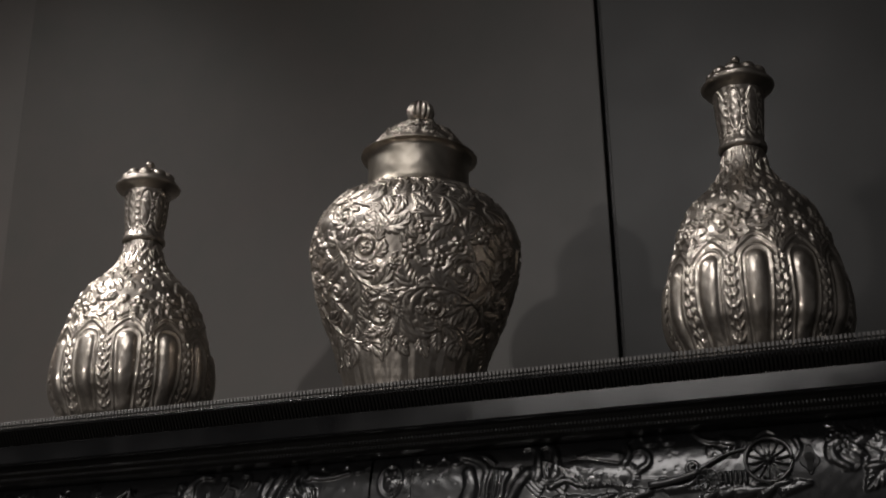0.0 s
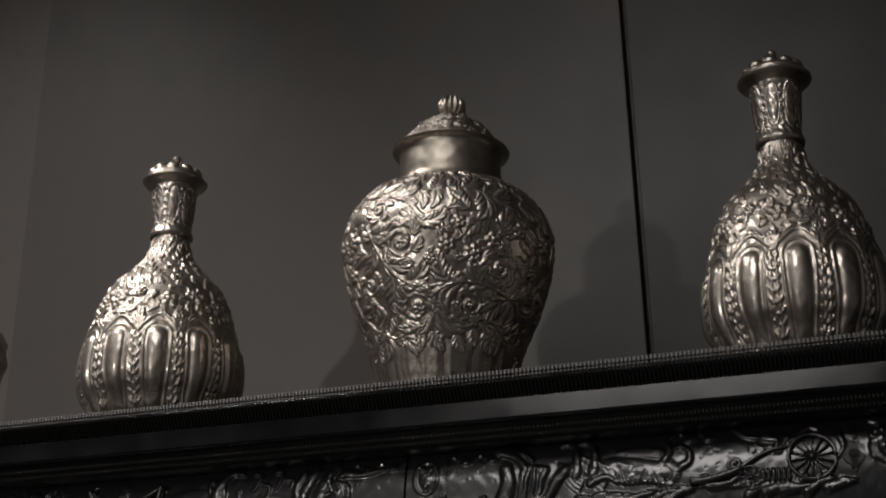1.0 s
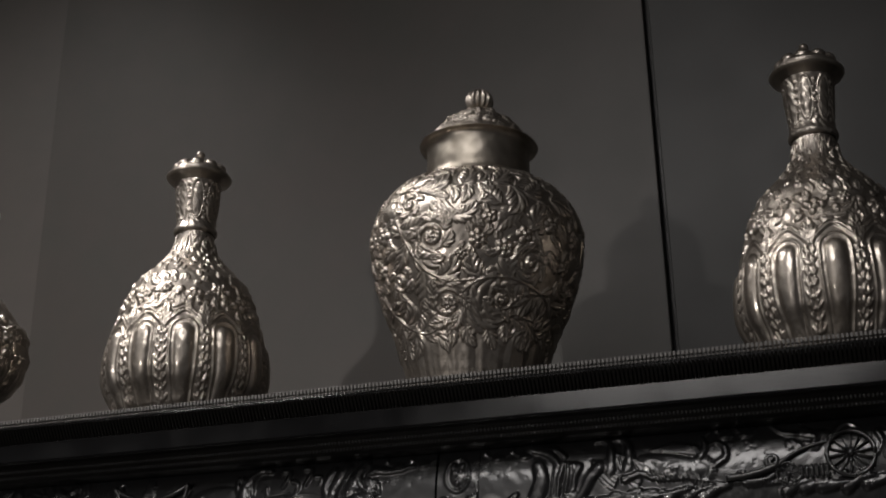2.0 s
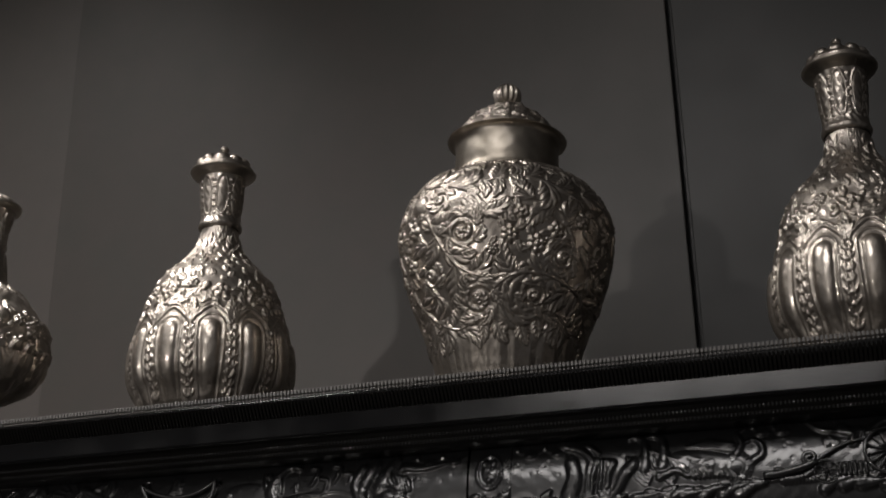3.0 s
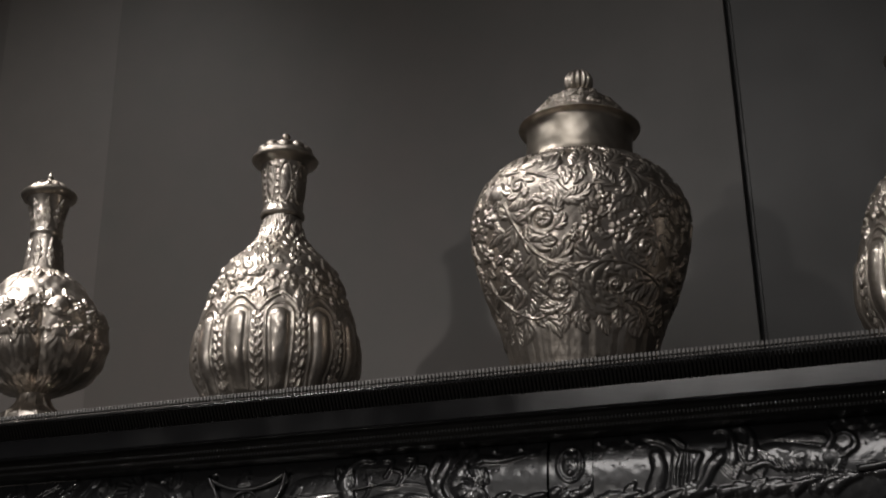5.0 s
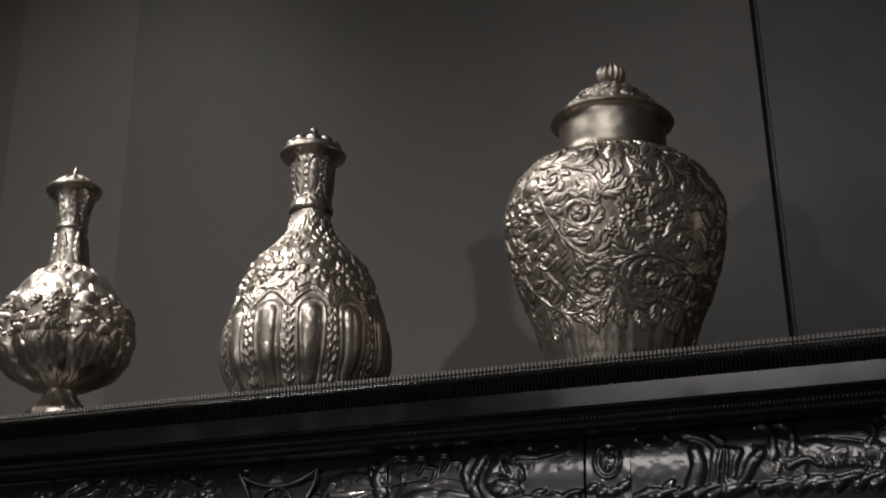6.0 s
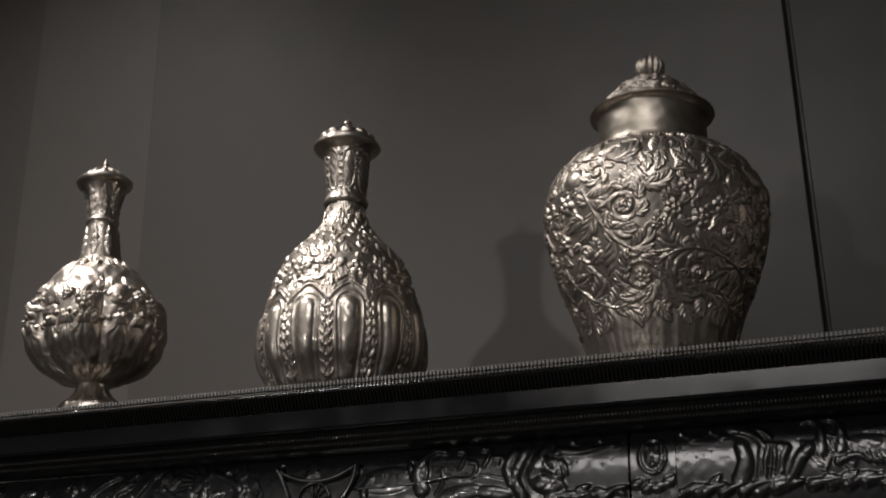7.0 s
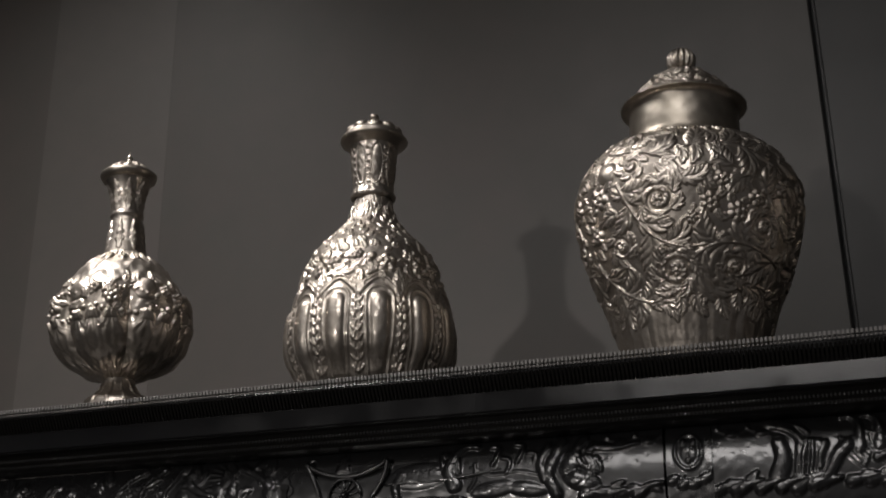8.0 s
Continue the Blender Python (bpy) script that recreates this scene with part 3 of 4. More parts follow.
def footed_bottle(where):
    """A smaller pear-shaped bottle on a stem, its body gathered into eight swelling lobes."""
    thing = new("silver_footed_bottle")
    on = bounded(Turned([(0.0224, 0.0513), (0.0320, 0.0562), (0.0528, 0.0635), (0.0720, 0.0757), (0.0856, 0.0937), (0.0924, 0.1148), (0.0948, 0.1409), (0.0908, 0.1621), (0.0744, 0.1898), (0.0628, 0.2069), (0.0478, 0.2187), (0.0376, 0.2264), (0.0312, 0.2345)], 640, 290), 0.09)
    top = on.s[-1]
    belly = on.s_at(0.124)
    n = 6
    heart = -1.412   # the middle of a swelling lobe
    for k in range(n):
        a = heart + 2 * math.pi * k / n
        # calyx of broad veined leaves up to the belly, ending in a ragged rim
        for da, wide in ((-0.26, 0.0165), (0.26, 0.0165), (0.0, 0.0185)):
            leaf(on, a + da, 0.010, math.pi / 2, belly - 0.006 + rng.uniform(-0.003, 0.003), wide, 0.0026, 0.0, 3)
            for i in range(5):
                blade(on, a + da + 0.05 * (i - 2), belly - 0.010, math.pi / 2 + 0.35 * (i - 2), rng.uniform(0.011, 0.016), 0.0030, rng.uniform(0.0040, 0.0056), 0.2 * (2 - i))
        for i in range(12):
            f = (i / 11 - 0.5) * 2 * math.pi / n
            knob(on, a + f, belly + 0.003 + 0.006 * math.cos(f * n) + rng.uniform(-0.0045, 0.0045), rng.uniform(0.0022, 0.0040), rng.uniform(0.0036, 0.0056))
        # a smooth boss on the shoulder, ringed by blossom, scrolls and beads
        knob(on, a - 0.30, belly + 0.036, 0.0150, 0.0050, 1.2, 1.2)
        flower(on, a + 0.27, belly + 0.020, 0.0130, 5, 0.0068, rng.random() * 6)
        flower(on, a + 0.02, belly + 0.034, 0.0095, 6, 0.0060, rng.random() * 6)
        for i in range(9):
            knob(on, a + 0.16 + 0.075 * i, belly + 0.036 - 0.0006 * (i - 4) ** 2 + rng.uniform(-0.003, 0.003), rng.uniform(0.0026, 0.0042), 0.0056)
        for i in range(18):
            long = rng.uniform(0.010, 0.022)
            acanthus(on, a + rng.uniform(-0.5, 0.5), belly + rng.uniform(0.008, 0.060), rng.uniform(0, 6.28), long, long * 0.34, rng.uniform(0.0034, 0.0054), rng.uniform(-1.3, 1.3), 4)
        scroll(on, a + 0.52, belly + 0.050, 0.0105, 1.5, 1 if k % 2 else -1, 0.0040)
        for i in range(3):
            acanthus(on, a + 0.35 * (i - 1), top - 0.034, math.pi / 2 + rng.uniform(-0.2, 0.2), 0.028, 0.0085, 0.0042, 0.1, 5)
    swell = np.clip(1 - ((on.s - belly * 0.92) / (0.85 * belly)) ** 2, 0, 1)
    on.h += swell[:, None] * (0.0125 * (np.abs(np.cos(n / 2 * (on.a - heart))) ** 0.55)[None, :] - 0.0105)
    on.h *= np.clip(np.minimum(on.s / 0.014, (top - on.s) / 0.008), 0, 1)[:, None]
    on.h = soften(on.h, 0.7, True)
    on.crumple(0.00046, 0.020, 4)
    part("body", on.mesh("body"), SILVER, thing)
    neck = bounded(Turned([(0.0312, 0.2329), (0.0276, 0.2484), (0.0252, 0.2647), (0.0232, 0.2810), (0.0222, 0.2916), (0.0238, 0.2956), (0.0226, 0.3005), (0.0220, 0.3135), (0.0240, 0.3298), (0.0280, 0.3429), (0.0328, 0.3526)], 288, 130), 0.026)
    for k in range(8):
        leaf(neck, FACING + 2 * math.pi * k / 8, 0.004, math.pi / 2, 0.05, 0.008, 0.003, 0, 4)
        leaf(neck, FACING + 2 * math.pi * (k + 0.5) / 8, 0.068, math.pi / 2, 0.048, 0.008, 0.003, 0, 4)
    part("neck", neck.mesh("neck"), SILVER, thing)
    simple("mouth_flange", [(0.0328, 0.3510), (0.0376, 0.3534), (0.0404, 0.3567), (0.0408, 0.3608), (0.0384, 0.3632), (0.0288, 0.3632)], PLAIN_SILVER, thing)
    cover = simple("cover", [(0.0288, 0.3624), (0.0292, 0.3681), (0.0264, 0.3722), (0.0176, 0.3779), (0.0096, 0.3820), (0.0032, 0.3836)], SILVER, thing, 160, 40, 12, 0.0018, "small silver cover with a ribbed edge")
    simple("finial", [(0.0024, 0.3820), (0.0060, 0.3844), (0.0036, 0.3877), (0.0044, 0.3909), (0.0024, 0.3950), (0.0004, 0.4015)], SILVER, cover, 32, 24)
    stand = bounded(Turned([(0.0464, 0.0000), (0.0472, 0.0065), (0.0460, 0.0138), (0.0440, 0.0204), (0.0384, 0.0252), (0.0308, 0.0309), (0.0248, 0.0383), (0.0222, 0.0456), (0.0220, 0.0513), (0.0232, 0.0562)], 240, 90), 0.03)
    for k in range(12):
        leaf(stand, FACING + 2 * math.pi * k / 12, 0.006, math.pi / 2, stand.s[-1] * 0.8, 0.006, 0.0025, 0, 3)
    part("foot", stand.mesh("foot"), SILVER, thing, "flared silver stem foot")
    thing.matrix_basis = pose(*where)
    thing.scale = (1.0, 1.0, 1.014)
    return tagged(thing, "small silver bottle with stem foot on black cabinet", "bottle", "silver garniture on the cabinet")


covered_jar((0.0365, 0.035, CASE_TOP, 0, 2.4, 0))
bottle = lobed_bottle((-0.3845, 0.034, CASE_TOP, 0, 0.2, 10.7))
copy_thing(bottle, pose(0.4815, 0.047, CASE_TOP - 0.0015, 0, 1.6, 19.0) @ Matrix.Diagonal((0.99, 0.99, 1.042, 1)))
footed_bottle((-0.7455, 0.003, CASE_TOP, 0, -2.4, 0))


# ---- ebony cabinet ----
CX, HALF = 0.025, 1.02
cabinet = tagged(new("ebony_cabinet"), "large black ebony cabinet with ripple mouldings and carved frieze drawers", "cabinet")
cabinet.location = (CX, 0.15, 0.0)


def under(ob, parent):
    """Keeps a piece built in room coordinates where it is while it hangs under a parent."""
    ob.parent = parent
    ob.matrix_parent_inverse = Matrix.Translation(-Vector(cabinet.location))
    return ob


def run(bm, profile, x0, x1):
    """A moulding of the given (y, z) outline from x0 to x1, closed at the ends."""
    ends = [[bm.verts.new((x, y, z)) for y, z in profile] for x in (x0, x1)]
    n = len(profile)
    for i in range(n):
        bm.faces.new((ends[0][i], ends[0][(i + 1) % n], ends[1][(i + 1) % n], ends[1][i]))
    bm.faces.new(ends[0][::-1])
    bm.faces.new(ends[1])
    bmesh.ops.recalc_face_normals(bm, faces=bm.faces)
    return bm


def hung(name, bm, mat, label=""):
    return under(part(name, bm, mat, None, label), cabinet)


XL, XR = CX - HALF, CX + HALF
hung("carcass", box(bmesh.new(), (XL + 0.03, 0.004, 0.06), (XR - 0.03, WALL_Y - 0.01, 1.91), 0.004), EBONY)
hung("plinth", box(bmesh.new(), (XL + 0.01, -0.02, 0.0), (XR - 0.01, WALL_Y - 0.01, 0.06), 0.004), EBONY)
hung("frieze_board", box(bmesh.new(), (XL - 0.04, -0.0445, 1.9618), (XR + 0.04, WALL_Y - 0.01, 1.9742), 0.001), EBONY)
hung("top_board", box(bmesh.new(), (XL - 0.045, -0.0575, 1.9745), (XR + 0.045, WALL_Y - 0.01, CASE_TOP), 0.002), EBONY)
# fascia, cove and the step behind the beads
cornice = hung("cornice", run(bmesh.new(), [(0.0, 1.9615), (-0.0440, 1.9615), (-0.0460, 1.9582), (-0.0664, 1.9580), (-0.0672, 1.9570), (-0.06988, 1.9345), (-0.0690, 1.9322), (-0.0640, 1.9318),
               (-0.060, 1.9372), (0.0, 1.9372)], XL - 0.04, XR + 0.04), EBONY)
hung("cove", run(bmesh.new(), [(0.0, 1.9371), (-0.048, 1.9371), (-0.0455, 1.9330), (-0.034, 1.9225), (-0.0325, 1.9180), (-0.027, 1.9150), (-0.018, 1.9135), (0.0, 1.9125)], XL - 0.04, XR + 0.04), RIPPLE)

# ripple mouldings of the cornice: three rows of narrow cuts, the nearest stretch piece by piece
PITCH = 0.0048


def tooth_piece(bm, x=0.0, y=0.0, z=0.0):
    box(bm, (x - 0.0016, y - 0.0040, z - 0.0002), (x + 0.0016, y + 0.0045, z + 0.0052), 0.0007)
    return box(bm, (x - 0.0012, y - 0.0032, z - 0.0042), (x + 0.0012, y + 0.0045, z - 0.0018), 0.0006)


def rib_piece(bm, x=0.0, y=0.0, z=0.0):
    run(bm, [(y + a, z + b) for a, b in ((0.0128, -0.0105), (0.0095, -0.0105), (0.0052, -0.005), (0.0014, 0.001), (-0.0024, 0.006), (-0.0046, 0.0092), (0.0128, 0.0098))], x - 0.0014, x + 0.0014)
    return box(bm, (x - 0.0013, y + 0.0050, z - 0.0112), (x + 0.0013, y + 0.0128, z - 0.0094), 0.0004)


def mesh_of(name, bm, mat):
    mesh = bpy.data.meshes.new(name)
    bm.to_mesh(mesh)
    bm.free()
    mesh.materials.append(mat)
    return mesh


tooth_mesh, rib_mesh = mesh_of("tooth", tooth_piece(bmesh.new()), PALE_EBONY), mesh_of("rib", rib_piece(bmesh.new()), RIPPLE)
rest = {"tooth": [], "rib": []}
count = int((XR - XL + 0.08) / PITCH)
for i in range(count):
    x = XL - 0.04 + (i + 0.5) * PITCH
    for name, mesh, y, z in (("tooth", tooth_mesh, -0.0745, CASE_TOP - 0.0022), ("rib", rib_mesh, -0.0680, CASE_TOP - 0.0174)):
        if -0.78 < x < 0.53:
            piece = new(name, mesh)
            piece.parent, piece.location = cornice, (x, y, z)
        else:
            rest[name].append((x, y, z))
for name, mesh in (("tooth", tooth_mesh), ("rib", rib_mesh)):
    base = np.empty(len(mesh.vertices) * 3, np.float32)
    mesh.vertices.foreach_get("co", base)
    base = base.reshape(-1, 3)
    faces = [tuple(p.vertices) for p in mesh.polygons]
    far = bpy.data.meshes.new("ripple_moulding")
    far.from_pydata(np.concatenate([base + np.array(p) for p in rest[name]]).tolist(), [], [tuple(k * len(base) + v for v in f) for k in range(len(rest[name])) for f in faces])
    far.materials.append(mesh.materials[0])
    row = new("ripple_moulding", far)
    row.parent = cornice
    tagged(row, kind="stuff")


def bead_row(y, z, radius, gap):
    """A moulding of small beads; they lie close, each a short turned bit."""
    bm = bmesh.new()
    x = XL - 0.02
    while x < XR + 0.02:
        bmesh.ops.create_uvsphere(bm, u_segments=7, v_segments=4, radius=radius, matrix=Matrix.Translation((x, y, z)) @ Matrix.Diagonal((0.72, 1, 1.25, 1)))
        x += gap
    for f in bm.faces:
        f.smooth = True
    return bm


tagged(hung("bead_moulding", bead_row(-0.0412, 1.9270, 0.0021, 0.0046), BEAD), kind="stuff")
tagged(hung("bead_moulding", bead_row(-0.0352, 1.9197, 0.0018, 0.0046), BEAD), kind="stuff")

# frieze: two long drawers with a plate between them
Z0, Z1 = 1.778, 1.912


def drawer(x0, x1, seed):
    """A pulvinated drawer front with low carved ornament and pricked ground."""
    dice = random.Random(seed)
    on = bounded(Panel(x0, x1, Z0, Z1, 0.00106, 0.0165), 1.0)
    return on, dice


def close_drawer(on, x0, x1):
    front = part("drawer", on.mesh("drawer"), CARVED)
    under(front, cabinet)
    return front


right, dice = drawer(0.0535, 1.0, 3)
left, _ = drawer(-0.955, -0.0025, 4)


def festoon(on, x, z, length, slope, n):
    for i in range(n):
        t = i / (n - 1)
        knob(on, x + length * t, z + slope * t - 0.006 * math.sin(math.pi * t), 0.0062, 0.006, 1.5, 0.4)
        leaf(on, x + length * t, z + slope * t - 0.004, dice.uniform(-0.6, 0.8), 0.016, 0.005, 0.005, 0.5, 3)


def swelling(on, x, z, long, thick, angle, height, base=0.0):
    """A smooth rounded mass."""
    where, u, v = on.window(x, z, long * 1.05)
    c, d = math.cos(angle), math.sin(angle)
    p, q = (u * c + v * d) / long, (-u * d + v * c) / thick
    r = np.clip(1 - p * p - q * q, 0, 1)
    on.raise_to(where, np.where(r > 0, base + height * r**0.6, 0))


def limb(on, points, thick, tip, height, base=0.0):
    """A rounded bar through (x, z) points that narrows to its tip."""
    line = np.array(points)
    cut = np.r_[0, np.cumsum(np.hypot(*np.diff(line, axis=0).T))]
    slope = np.gradient(line, cut, axis=0)
    steps = max(8, int(cut[-1] / 0.0008))
    for i in range(steps + 1):
        f = cut[-1] * i / steps
        k = min(int(np.searchsorted(cut, f, side="right")) - 1, len(cut) - 2)
        h = cut[k + 1] - cut[k]
        w = (f - cut[k]) / h
        x, z = (2 * w**3 - 3 * w**2 + 1) * line[k] + (w**3 - 2 * w**2 + w) * h * slope[k] + (3 * w**2 - 2 * w**3) * line[k + 1] + (w**3 - w**2) * h * slope[k + 1]
        r = thick + (tip - thick) * i / steps
        where, u, v = on.window(x, z, r)
        d = np.clip(1 - (u * u + v * v) / r**2, 0, 1)
        on.raise_to(where, np.where(d > 0, base + height * min(1.0, r / 0.0035) * np.sqrt(d), 0))


def drapery(on, x, z, n, gap, long, lean, height, side=1):
    """Bunched cloth: narrow ridges of uneven length lying close together."""
    for i in range(n):
        top = long * dice.uniform(0.75, 1.15)
        bow = dice.uniform(-0.004, 0.004)
        x0 = x + side * gap * i
        limb(on, [(x0 + side * lean * top, z + top), (x0 + bow, z), (x0 - side * lean * top * 0.5 + 0.5 * bow, z - top)], dice.uniform(0.0030, 0.0052), 0.0028, height * dice.uniform(0.7, 1.1))


def fan(on, x, z, radius, turn, spread, height):
    """A crescent wing: a raised rim and rows of short strokes inside it."""
    limb(on, [(x + radius * math.cos(turn + spread * i / 8), z + radius * math.sin(turn + spread * i / 8)) for i in range(9)], 0.0022, 0.0016, height)
    for i in range(26):
        f = turn + spread * (i + 0.5) / 26
        for r in (0.90, 0.80, 0.70, 0.60):
            swelling(on, x + radius * r * math.cos(f), z + radius * r * math.sin(f), 0.0021, 0.0008, f + 0.3, height * 0.5, 0.0012)


def garland(on, x, z, width, n):
    """A light garland under the upper edge: hanging loops with a bud and leaf in each."""
    for i in range(n):
        limb(on, [(x + width * (i + t / 4), z - 0.007 * math.sin(math.pi * t / 4)) for t in range(5)], 0.0019, 0.0019, 0.0030)
        swelling(on, x + width * (i + 0.5), z - 0.007, 0.0085, 0.0046, 0.12, 0.0052)
        leaf(on, x + width * (i + 0.15), z - 0.002, -0.45, 0.018, 0.0050, 0.0040, 0.5, 3)
        knob(on, x + width * i, z + 0.002, 0.0036, 0.0042)


def twist(on, x0, x1, z):
    """A fat twisted band of leaves along the foot of the field."""
    x = x0
    while x < x1:
        lean = dice.uniform(-0.002, 0.003)
        limb(on, [(x - 0.015, z - 0.004 - lean), (x, z + lean), (x + 0.014, z + 0.003 + lean)], dice.uniform(0.0060, 0.0085), 0.0030, dice.uniform(0.0065, 0.0090))
        acanthus(on, x - 0.004, z + 0.004, dice.uniform(-0.3, 0.5), 0.020, 0.0050, 0.0085, dice.uniform(-0.8, 0.8), 3)
        x += dice.uniform(0.017, 0.026)


def prick(on, x0, x1, z0, z1, n):
    """Small punch marks in the ground."""
    for _ in range(n):
        where, u, v = on.window(dice.uniform(x0, x1), dice.uniform(z0, z1), 0.003)
        on.h[where] -= 0.0016 * np.clip(1 - (u * u + v * v) / 0.0014**2, 0, 1)


def thicket(on, x0, x1, n):
    """Close leafage and rounded masses."""
    for _ in range(n):
        x, z = dice.uniform(x0, x1), dice.uniform(1.845, 1.902)
        long = dice.uniform(0.020, 0.044)
        acanthus(on, x, z, dice.uniform(0, 6.28), long, long * dice.uniform(0.22, 0.34), dice.uniform(0.004, 0.0075), dice.uniform(-1.4, 1.4), dice.choice((3, 4, 5)))
        if dice.random() < 0.6:
            swelling(on, x + dice.uniform(-0.02, 0.02), dice.uniform(1.85, 1.900), dice.uniform(0.008, 0.016), dice.uniform(0.005, 0.009), dice.uniform(0, 3), dice.uniform(0.005, 0.008))


# right drawer, from the plate outwards: garland, plain field, drapery, winged team, car and lock
garland(right, 0.060, 1.9050, 0.034, 2)
prick(right, 0.062, 0.122, 1.852, 1.894, 11)
limb(right, [(0.118, 1.909), (0.134, 1.903), (0.146, 1.893), (0.152, 1.882)], 0.0085, 0.0040, 0.0075)
limb(right, [(0.130, 1.906), (0.150, 1.902), (0.160, 1.893)], 0.0050, 0.0030, 0.0060)
limb(right, [(0.128, 1.884), (0.131, 1.866), (0.124, 1.846)], 0.0080, 0.0105, 0.0082)
drapery(right, 0.146, 1.866, 5, 0.0068, 0.017, 0.25, 0.0078)
limb(right, [(0.202, 1.877), (0.190, 1.866), (0.182, 1.852), (0.172, 1.836)], 0.0078, 0.0062, 0.0085)
twist(right, 0.070, 0.190, 1.838)
prick(right, 0.165, 0.200, 1.880, 1.902, 3)
for dx in (0.0, 0.021):
    limb(right, [(0.196 + dx, 1.909), (0.205 + dx, 1.910), (0.213 + dx, 1.904), (0.215 + dx, 1.890), (0.213 + dx, 1.872)], 0.0026, 0.0074, 0.0062)
fan(right, 0.240, 1.888, 0.046, math.pi * 1.02, 0.95, 0.0052)
fan(right, 0.270, 1.890, 0.048, math.pi * 1.02, 0.95, 0.0058)
swelling(right, 0.285, 1.872, 0.046, 0.0145, -0.20, 0.0062)
for k in range(10):
    limb(right, [(0.262 + 0.0052 * k, 1.8675 - 0.0004 * k), (0.265 + 0.0052 * k, 1.8600), (0.270 + 0.0052 * k, 1.8545)], 0.0020, 0.0013, 0.0030, 0.0040)
limb(right, [(0.230, 1.860), (0.252, 1.865), (0.262, 1.858)], 0.0055, 0.0028, 0.0065)
for k in range(18):
    f = -2.4 + 4.9 * k / 17
    limb(right, [(0.318 + 0.009 * math.cos(f), 1.864 + 0.010 * math.sin(f)), (0.318 + 0.0165 * math.cos(f), 1.864 + 0.0165 * math.sin(f))], 0.0021, 0.0017, 0.0050, 0.0012)
limb(right, [(0.326, 1.892), (0.337, 1.8955), (0.346, 1.888), (0.346, 1.878), (0.336, 1.871)], 0.0020, 0.0046, 0.0058)
for k in range(7):
    limb(right, [(0.316, 1.884 + 0.0012 * k), (0.292, 1.888 + 0.0018 * k), (0.262 + 0.004 * k, 1.893 + 0.0012 * k)], 0.0024, 0.0011, 0.0034, 0.0022)
limb(right, [(0.318, 1.880), (0.324, 1.892), (0.321, 1.904), (0.330, 1.911)], 0.0052, 0.0018, 0.0066)
limb(right, [(0.222, 1.891), (0.246, 1.880), (0.277, 1.865), (0.326, 1.8505), (0.352, 1.846), (0.370, 1.8485)], 0.0015, 0.0015, 0.0046, 0.0032)
for k in range(4):
    limb(right, [(0.334, 1.8605 - 0.003 * k), (0.358, 1.8585 - 0.0026 * k)], 0.0019, 0.0015, 0.0038)
scroll(right, 0.363, 1.8545, 0.0080, 1.4, 1, 0.0058)
garland(right, 0.338, 1.910, 0.022, 2)
prick(right, 0.350, 0.395, 1.865, 1.902, 12)
limb(right, [(0.398, 1.912), (0.410, 1.902), (0.424, 1.8985), (0.440, 1.899)], 0.0026, 0.0038, 0.0052)
limb(right, [(0.434, 1.900), (0.445, 1.893), (0.442, 1.882)], 0.0070, 0.0028, 0.0066)
drapery(right, 0.446, 1.890, 3, 0.0050, 0.008, 0.3, 0.0052)
for k in range(5):
    acanthus(right, 0.418 + 0.006 * k, 1.880 + 0.002 * (k % 2), dice.uniform(0, 3), 0.013, 0.0045, 0.0040, dice.uniform(-1, 1), 3)
limb(right, [(0.463, 1.893), (0.470, 1.902), (0.482, 1.907), (0.490, 1.903)], 0.0034, 0.0018, 0.0055)
limb(right, [(0.366, 1.8465), (0.390, 1.849), (0.410, 1.864)], 0.0050, 0.0028, 0.0055)
for k in range(12):
    swelling(right, 0.368 + 0.0038 * k, 1.8425 + 0.0002 * k, 0.0034, 0.0014, 1.2, 0.0046)
twist(right, 0.215, 0.345, 1.839)
twist(right, 0.424, 0.520, 1.839)
limb(right, [(0.512, 1.893), (0.516, 1.880), (0.508, 1.868)], 0.0040, 0.0018, 0.0058)
for k in range(5):
    limb(right, [(0.527, 1.890), (0.527 + 0.016 * math.cos(0.5 + 0.53 * k), 1.890 + 0.014 * math.sin(0.5 + 0.53 * k))], 0.0022, 0.0012, 0.0034)
swelling(right, 0.556, 1.886, 0.0105, 0.0095, 0.3, 0.0078)
for k in range(9):
    knob(right, 0.556 + 0.010 * math.cos(0.7 * k), 1.887 + 0.010 * math.sin(0.7 * k), 0.0034, 0.0072)
limb(right, [(0.548, 1.878), (0.553, 1.866), (0.566, 1.856)], 0.0066, 0.0040, 0.0072)
thicket(right, 0.565, 0.99, 90)
# left drawer, from the plate outwards: garland, drapery, team, car, lock and leafage
garland(left, -0.068, 1.9050, 0.033, 2)
prick(left, -0.078, -0.008, 1.852, 1.892, 13)
limb(left, [(-0.030, 1.897), (-0.060, 1.893), (-0.085, 1.897)], 0.0026, 0.0060, 0.0056)
swelling(left, -0.084, 1.895, 0.0100, 0.0058, 0.4, 0.0072)
limb(left, [(-0.095, 1.906), (-0.104, 1.893), (-0.100, 1.878), (-0.088, 1.868)], 0.0066, 0.0042, 0.0074)
limb(left, [(-0.122, 1.903), (-0.131, 1.886), (-0.138, 1.866), (-0.128, 1.842)], 0.0082, 0.0072, 0.0080)
limb(left, [(-0.138, 1.900), (-0.147, 1.882), (-0.142, 1.860)], 0.0060, 0.0058, 0.0070)
swelling(left, -0.111, 1.878, 0.0190, 0.0115, 1.2, 0.0084)
swelling(left, -0.098, 1.856, 0.0250, 0.0130, -0.35, 0.0088)
